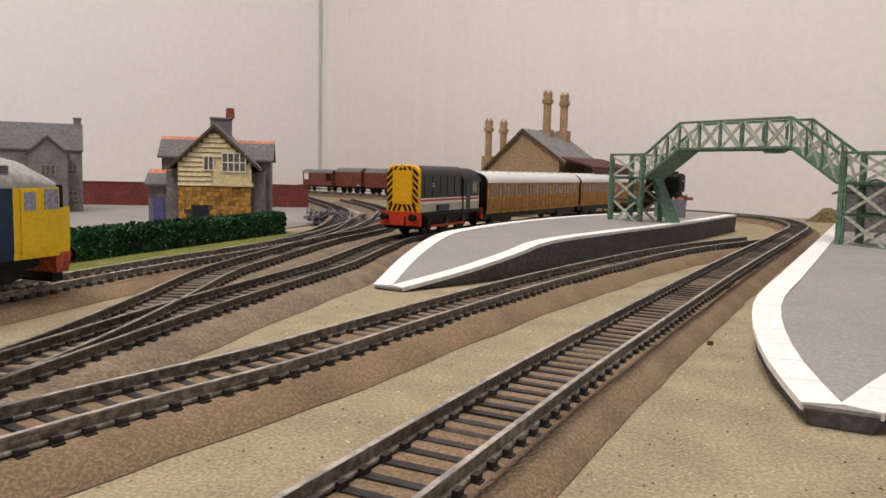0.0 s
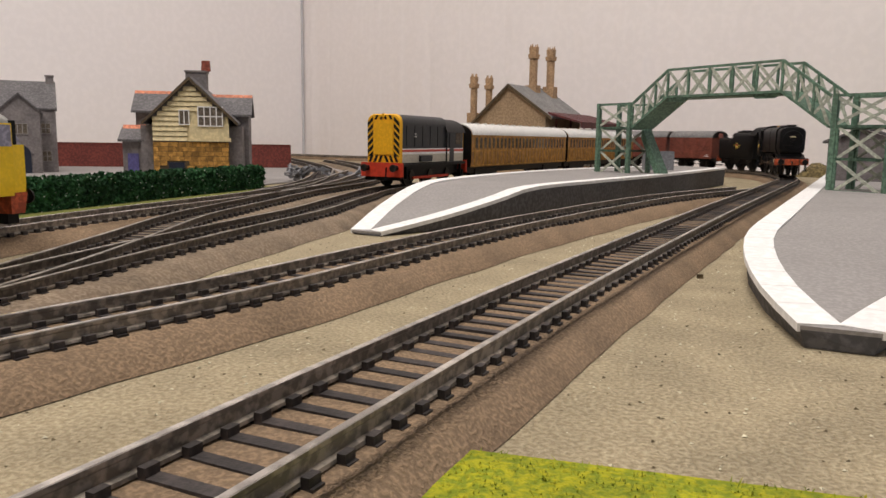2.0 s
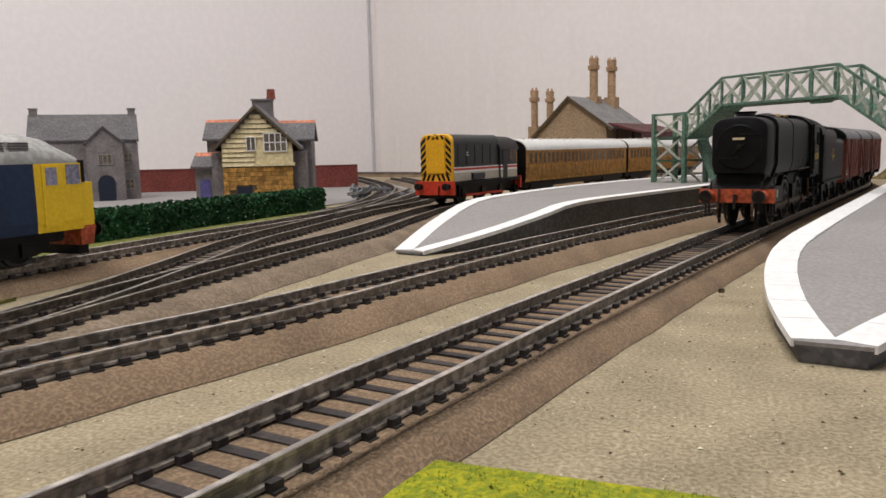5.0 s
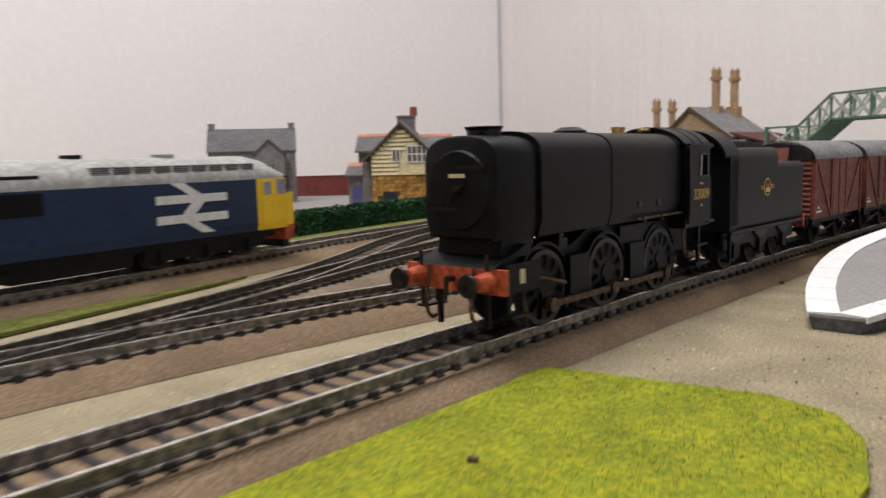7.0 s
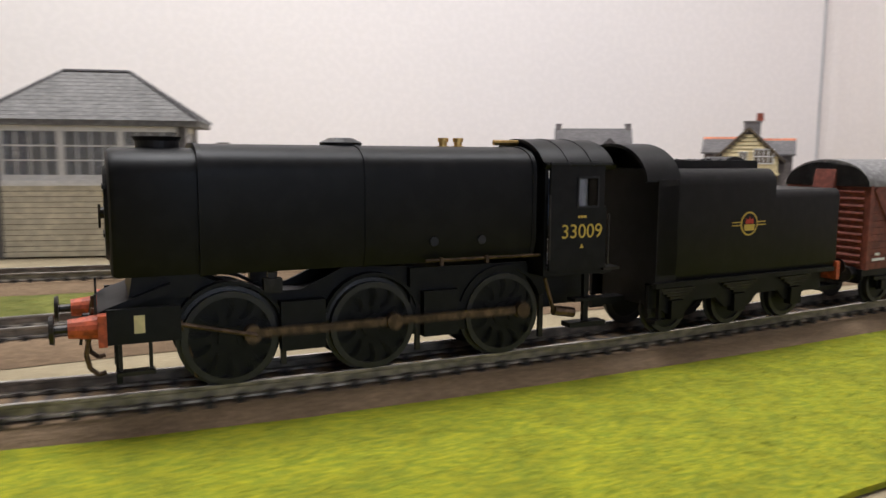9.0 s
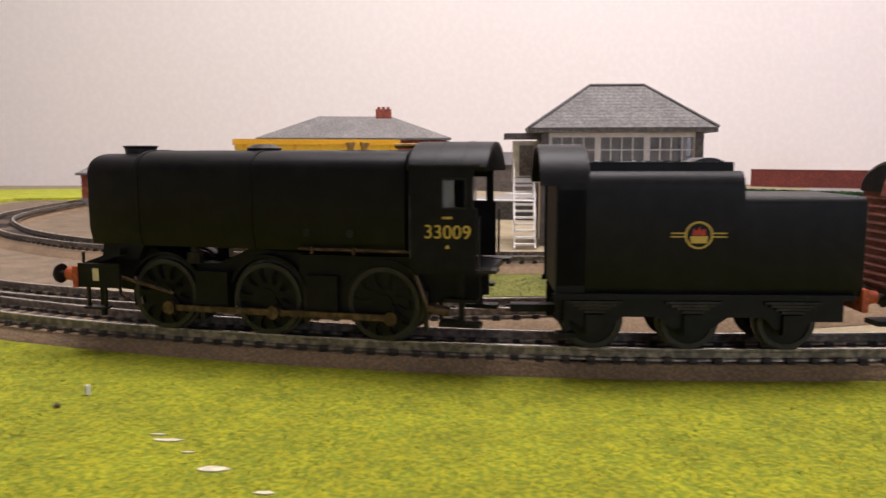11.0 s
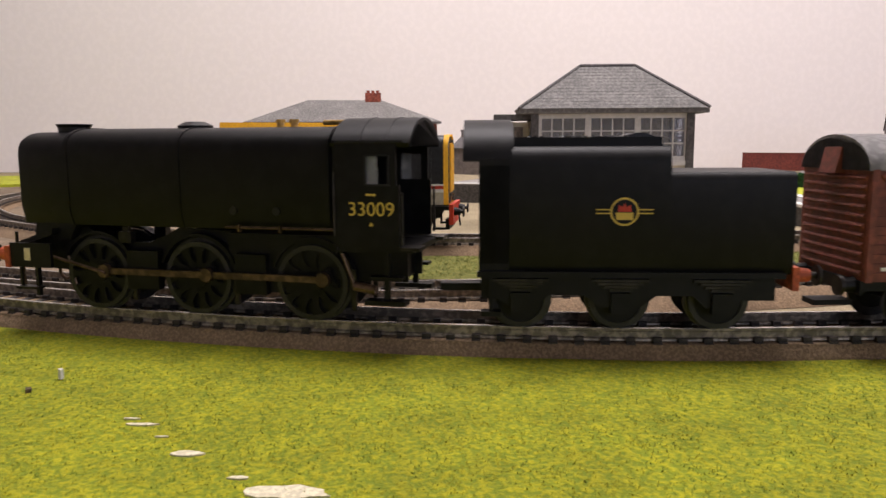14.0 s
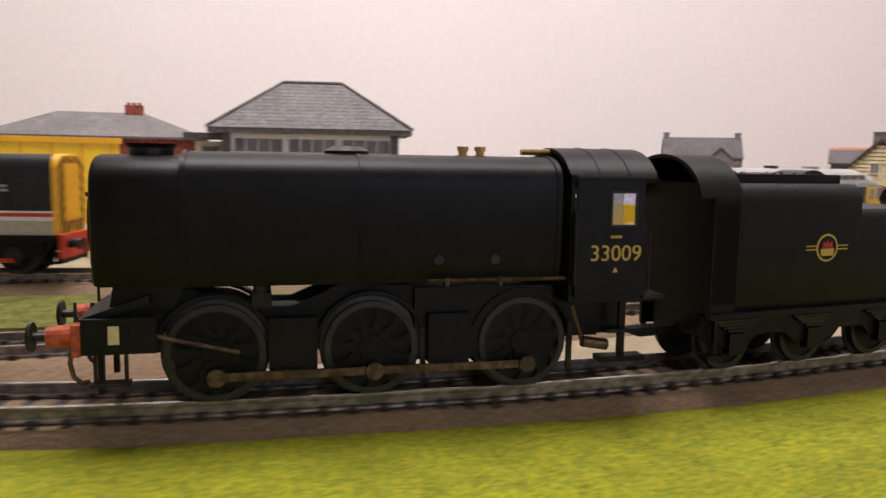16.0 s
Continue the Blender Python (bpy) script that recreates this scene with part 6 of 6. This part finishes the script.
    for s_ in (-1, 1):
        part("buffer_beam", boxes((min(s_ * 54, s_ * 56), max(s_ * 54, s_ * 56), -16.3, 16.3, 7.5, 17.3)), "red", t, "bright red buffer beam", 0.3)
        buffers(t, s_ * 56, s_, z=13.6, shank="black", length=5)
        part("brake_pipe", one_tube((s_ * 56.4, 4, 14), (s_ * 57.4, 4, 5), 0.5, 6), "black", t)
        part("plough_beam", boxes((min(s_ * 52, s_ * 54), max(s_ * 52, s_ * 54), -14, 14, 5, 10)), "black", t)
    for x in (-26, 4, 34):
        wheelset(t, x, 8.2)
    return t


def corridor_coach(m):
    t = thing("passenger_coach", m, "teak brown panelled coach with white arched roof", "coach", "teak coaches")
    L, w, e = 116, 15.2, 38
    side = [(-w * 0.94, 11), (-w, 16), (-w, e), *arc(0, e, w, 180, 0, 12, 8.5)[1:-1], (w, e), (w, 16), (w * 0.94, 11)]
    shell([(L, side), (-L, side)], "teak", "body", t)
    roof = [*arc(0, e, w + 0.7, 182, -2, 14, 9.6), *arc(0, e, w + 0.6, 0, 180, 14, 8.6)]
    shell([(L + 0.5, roof), (-L - 0.5, roof)], "coach_white", "roof", t)
    for i in range(14):
        part("roof_vent", boxes((-106 + i * 16, -103 + i * 16, 4, 7, 45.6, 48)), "coach_white", t)
    for k in (-1, 1):
        for i in range(26):
            x = -108 + i * 8.5
            part("window", boxes((x, x + 5.2, min(k * w, k * (w + 0.2)), max(k * w, k * (w + 0.2)), 26.5, 35.5)), "dim_glass", t)
        bm = bmesh.new()
        for i in range(27):
            box(bm, -111 + i * 8.5, -110.2 + i * 8.5, min(k * w, k * (w + 0.4)), max(k * w, k * (w + 0.4)), 12, 37)
        for z in (12, 24, 36.6):
            box(bm, -L, L, min(k * w, k * (w + 0.4)), max(k * w, k * (w + 0.4)), z, z + 0.9)
        part("beading", bm, "ochre", t)
    for s_ in (-1, 1):
        part("corridor_bellows", boxes((min(s_ * L, s_ * (L + 4)), max(s_ * L, s_ * (L + 4)), -6, 6, 12, 40)), "black", t)
        part("end_wall", prism(bmesh.new(), [(y * 0.985, z) for y, z in side], "x", s_ * (L + 0.05), s_ * (L + 0.6)), "black", t)
    part("underframe", boxes((-L, L, -11, 11, 6, 11)), "black", t)
    for x in (-80, 80):
        part("bogie", boxes((x - 22, x + 22, -12, 12, 3.5, 9)), "black", t)
        for d in (-16, 16):
            wheelset(t, x + d, 6.6)
    return t


def mainline_diesel(m):
    t = thing("diesel_locomotive", m, "blue diesel locomotive with yellow cabs and pale grey roof", "locomotive")
    w, e = 16.2, 37.5
    def sec(top=1.0, sx=1.0):
        return [(-w * 0.97 * sx, 12), (-w * sx, 16), (-w * sx, e * (0.5 + 0.5 * top) if top < 1 else e), *[(y * sx, e + (z - e) * top) for y, z in arc(0, e, w, 172, 8, 12, 12.0)], (w * sx, e), (w * sx, 16), (w * 0.97 * sx, 12)]
    low = [(-w * 0.97, 12), (-w, 16), (-w, e), (w, e), (w, 16), (w * 0.97, 12)]
    part("body_side", one_prism(low, "x", -98, 98), "blue", t, "dark blue body side")
    rsec = [(-w, e), *arc(0, e, w, 172, 8, 14, 11.6), (w, e)]
    shell([(102, rsec), (-102, rsec)], "grey_roof", "roof", t)
    for s_ in (-1, 1):
        part("cab", one_prism(low, "x", min(s_ * 98, s_ * 119), max(s_ * 98, s_ * 119)), "lemon", t, "bright yellow cab with dark window surrounds")
        nose = [(-w * 0.95, 13), (-w * 0.97, 16), (-w * 0.97, 30), (w * 0.97, 30), (w * 0.97, 16), (w * 0.95, 13)]
        nose2 = [(y * 0.94, z) for y, z in nose]
        shell([(s_ * 119, nose), (s_ * 125.5, nose2)], "lemon", "cab_nose", t)
        shell([(s_ * 102, rsec), (s_ * 110, [(y, e + (z - e) * 0.86) for y, z in rsec]), (s_ * 118.5, [(y * 0.99, e + (z - e) * 0.42) for y, z in rsec])], "grey_roof", "cab_roof", t)
        for y in (-7.8, 7.8):
            part("windscreen", one_prism([(s_ * 118.9, e + 0.6), (s_ * 119.8, e + 0.3), (s_ * 124.8, 30.1), (s_ * 119, 30.1)], "y", y - 6.6, y + 6.6), "pale_glass", t)
        bm = boxes(*[(min(s_ * 118, s_ * 121), max(s_ * 118, s_ * 121), y - 0.8, y + 0.8, 30, 38.5) for y in (-15.2, 0, 15.2)])
        part("windscreen_pillar", bm, "black", t)
        for k in (-1, 1):
            yk = k * w
            part("cab_window", boxes((min(s_ * 112, s_ * 118.4), max(s_ * 112, s_ * 118.4), min(yk, yk + k * 0.25), max(yk, yk + k * 0.25), 29.5, 37)), "pale_glass", t)
            part("cab_door", boxes((min(s_ * 101, s_ * 109), max(s_ * 101, s_ * 109), min(yk, yk + k * 0.35), max(yk, yk + k * 0.35), 14, 37)), "lemon", t)
            part("door_window", boxes((min(s_ * 102.6, s_ * 107.6), max(s_ * 102.6, s_ * 107.6), min(yk, yk + k * 0.5), max(yk, yk + k * 0.5), 29.5, 36)), "pale_glass", t)
            part("marker_lamp", boxes((min(s_ * 125.3, s_ * 126), max(s_ * 125.3, s_ * 126), k * 10 - 2, k * 10 + 2, 18, 21)), "white", t)
        part("buffer_beam", one_prism([(s_ * 118, 13), (s_ * 125.6, 13), (s_ * 124, 5.5), (s_ * 118, 5.5)], "y", -15, 15), "beam_red", t, "dark red buffer beam")
        buffers(t, s_ * 125, s_, z=11, shank="black", length=5)
        part("snow_plough", boxes((min(s_ * 119, s_ * 124), max(s_ * 119, s_ * 124), -12, 12, 1.6, 6)), "black", t)
    for k in (-1, 1):
        yk = k * w
        for i in range(9):
            x = 14 + i * 10
            g = part("roof_grille", boxes((x - 4.4, x + 4.4, k * 13.6 - 0.8, k * 13.6 + 0.8, 40.6, 45.4)), "grey_roof", t)
            bm = bmesh.new()
            for z in range(5):
                box(bm, x - 4, x + 4, k * 14.5 - 0.3, k * 14.5 + 0.3, 41 + z * 0.9, 41.45 + z * 0.9)
            part("louvre", bm, "slate", g)
        for i in range(4):
            part("side_vent", boxes((-98 + i * 22, -78 + i * 22, min(yk, yk + k * 0.25), max(yk, yk + k * 0.25), 28, 36.5)), "black", t)
            part("upper_vent", boxes((-98 + i * 22, -78 + i * 22, k * 14.4 - 0.7, k * 14.4 + 0.7, 39, 43)), "black", t)
        # the white double arrow, as two bars joined by slanting strokes
        sg = k
        def P(a, b):
            return (58 - sg * a * 1.18, 26 + (b - 26) * 1.15)
        bm = bmesh.new()
        y0, y1 = min(yk, yk + k * 0.22), max(yk, yk + k * 0.22)
        for o in ([P(-17, 28.2), P(17, 28.2), P(17, 31.4), P(-17, 31.4)], [P(-17, 20.6), P(17, 20.6), P(17, 23.8), P(-17, 23.8)]):
            prism(bm, o, "y", y0, y1)
        y0, y1 = min(yk, yk + k * 0.3), max(yk, yk + k * 0.3)
        for o in ([P(-10, 36), P(-4, 36), P(7, 29.8), P(1, 29.8)], [P(1, 29.8), P(7, 29.8), P(-1, 22.2), P(-7, 22.2)], [P(-7, 22.2), P(-1, 22.2), P(10, 16), P(4, 16)]):
            prism(bm, o, "y", y0, y1)
        part("double_arrow", bm, "white", t, "large white double arrow sign")
        mm = Matrix.Translation((-0.080, k * 0.01632, 0.0235)) @ pose(0, 0, 0, 90, 0, 180 if k > 0 else 0)
        lettering("body_number", "56 048", 7.6, "white", t, mm, "white body side number")
        part("solebar", boxes((-110, 110, k * 14 - 1, k * 14 + 1, 9, 12)), "black", t)
        part("fuel_tank", boxes((-26, 26, min(k * 6, k * 14.5), max(k * 6, k * 14.5), 3.5, 11)), "black", t, bevel=0.5)
        for x in (-68, 68):
            part("bogie_frame", one_prism([(x - 36, 10), (x + 36, 10), (x + 36, 6), (x + 30, 4), (x - 30, 4), (x - 36, 6)], "y", k * 13.5 - 0.8, k * 13.5 + 0.8), "black", t)
            for d in (-26, 0, 26):
                part("axlebox", boxes((x + d - 3, x + d + 3, k * 14.6 - 0.7, k * 14.6 + 0.7, 4, 9)), "black", t, bevel=0.3)
    part("roof_fan", one_tube((56, 0, 48.6), (56, 0, 50.4), 5, 14), "grey_roof", t)
    part("exhaust", boxes((8, 14, -3, 3, 48.6, 50.6)), "black", t)
    part("chassis", boxes((-112, 112, -12, 12, 8, 12)), "black", t)
    for x in (-68, 68):
        for d in (-26, 0, 26):
            wheelset(t, x + d, 7.4, tyre="tyre")
    return t


def on_line(line, s, sign=1, wheelbase=0.06):
    a, b = line.at(s + wheelbase / 2), line.at(s - wheelbase / 2)
    h = math.degrees(math.atan2((a - b).y, (a - b).x))
    p = (a + b) / 2
    return pose(p.x, p.y, RAIL, 0, 0, h if sign > 0 else h + 180)


mainline_diesel(on_line(LEFT, LEFT.near(-0.0635, 0.522), -1, 0.13))
S0 = BAY.near(0.0035, 0.918) - 0.056
shunter(on_line(BAY, S0, 1, 0.06), "diesel shunter in charcoal, red and beige with yellow striped nose")
corridor_coach(on_line(BAY, S0 - 0.061 - 0.123, 1, 0.16))
corridor_coach(on_line(BAY, S0 - 0.061 - 0.123 - 0.242, 1, 0.16))
shunter(on_line(LEFT, LEFT.near(-0.174, 0.166) + 0.056, -1, 0.06), "diesel shunter in charcoal and beige standing behind the signal box")

# ---- the moving train ----
ENGINE, DRIVERS, RODS = goods_engine()
TENDER, TENDER_WHEELS = tender()
VANS = [goods_van()]
for _ in range(5):
    c = copy_thing(VANS[0][0], Matrix())
    VANS.append((c, [o for o in c.children if o.name.startswith("wheelset")]))
BRAKE = brake_van()

# ---- tracks ----
track(NEAR, 0.02, NEAR.length - 0.02, "single model track on a brown foam bed beside the lawn", seed=1, left=0.0142, right=0.0142)
track(MID, 0.0, MID.length - 0.02, "model track on a brown foam bed running beside the platform", seed=2, left=0.0148, right=0.0135)
track(BAY, 0.02, BAY.length, "weathered model track leading to the platform bay", "ballast", seed=3)
track(FAN, 0.02, FAN.length, "dark weathered turnout track fanning out to the yard", "ballast", seed=4, gap=0.0068)
track(LEFT, 0.02, LEFT.length - 0.02, "model track carrying the blue diesel locomotive", "cork", seed=5, left=0.0145, right=0.0105)
track(SIDE, 0.02, SIDE.length, "yard siding track on grey-brown ballast", "ballast", seed=6)


# ---- what moves ----
# seconds and the distance of the engine's middle axle along the near line
RUN = [(0.0, 0.794), (1.0, 0.946), (2.0, 1.1013), (3.0, 1.2606), (5.5, 1.6845), (6.0, 1.7535), (6.5, 1.8205), (7.0, 1.8845), (7.5, 1.9549), (8.0, 2.0332), (8.5, 2.1052), (9.5, 2.2399), (10.3, 2.3543), (11.0, 2.4443), (11.5, 2.4665), (12.0, 2.4805), (12.5, 2.4815), (13.0, 2.4806), (13.5, 2.4782), (14.0, 2.4594), (14.5, 2.4298), (15.0, 2.3863), (15.5, 2.3345), (16.0, 2.2759)]


def gone(t):
    """The smooth distance run at t seconds."""
    i = max(k for k in range(len(RUN) - 1) if RUN[k][0] <= t + 1e-9)
    (t0, s0), (t1, s1) = RUN[i], RUN[i + 1]
    def slope(k):
        a, b = RUN[max(k - 1, 0)], RUN[min(k + 1, len(RUN) - 1)]
        return (b[1] - a[1]) / (b[0] - a[0])
    h = t1 - t0
    u = (t - t0) / h
    return (2 * u ** 3 - 3 * u * u + 1) * s0 + (u ** 3 - 2 * u * u + u) * h * slope(i) + (3 * u * u - 2 * u ** 3) * s1 + (u ** 3 - u * u) * h * slope(i + 1)


def wheel_pose(x, r, s, phase):
    return pose(x * 0.001, 0, r * 0.001) @ pose(0, 0, 0, 0, math.degrees(s / (r * 0.001)) + phase, 0)


def spin(t):
    """Degrees turned by the drivers: rolling true while running in, skidding a little while backing away."""
    run_in = 190.0 + math.degrees((gone(t) - gone(8.5)) / 0.0107)
    back_out = 65.0 + 1800.0 + math.degrees((gone(t) - gone(14.5)) / 0.01275)
    w = max(0.0, min(1.0, (t - 8.8) / 2.0))
    w = w * w * (3 - 2 * w)
    return run_in * (1 - w) + back_out * w


def motions():
    coarse = [k / 10 for k in range(161)]
    fine = [k / 30 for k in range(481)]
    step2 = [k / 15 for k in range(241)]
    def ride(ob, back, base):
        walk(ob, [(t, on_line(NEAR, gone(t) - back, 1, base)) for t in coarse])
    ride(ENGINE, 0.001, 0.066)
    ride(TENDER, 0.1108, 0.05)
    backs = [0.1108 + 0.0408 + 0.0165 + 0.035 + i * 0.0795 for i in range(6)]
    for (van, ws), b in zip(VANS, backs):
        ride(van, b, 0.036)
    ride(BRAKE[0], backs[-1] + 0.09, 0.06)
    for ob, x in zip(DRIVERS, (35.9, 3.5, -30.8)):
        walk(ob, [(t, wheel_pose(x, 10.2, 0, spin(t))) for t in fine])
    for ob, k in RODS:
        rows = []
        for t in fine:
            a = radians(spin(t))
            rows.append((t, pose(0.0044 * math.cos(a), 0, 0.0102 - 0.0044 * math.sin(a))))
        walk(ob, rows)
    for ob, x in zip(TENDER_WHEELS, (-25, 0, 25)):
        walk(ob, [(t, wheel_pose(x, 7.4, gone(t), 0)) for t in fine])
    for van, ws in VANS[:3]:
        for ob, x in zip(ws, (-18, 18)):
            walk(ob, [(t, wheel_pose(x, 6.2, gone(t), 0)) for t in fine])


motions()
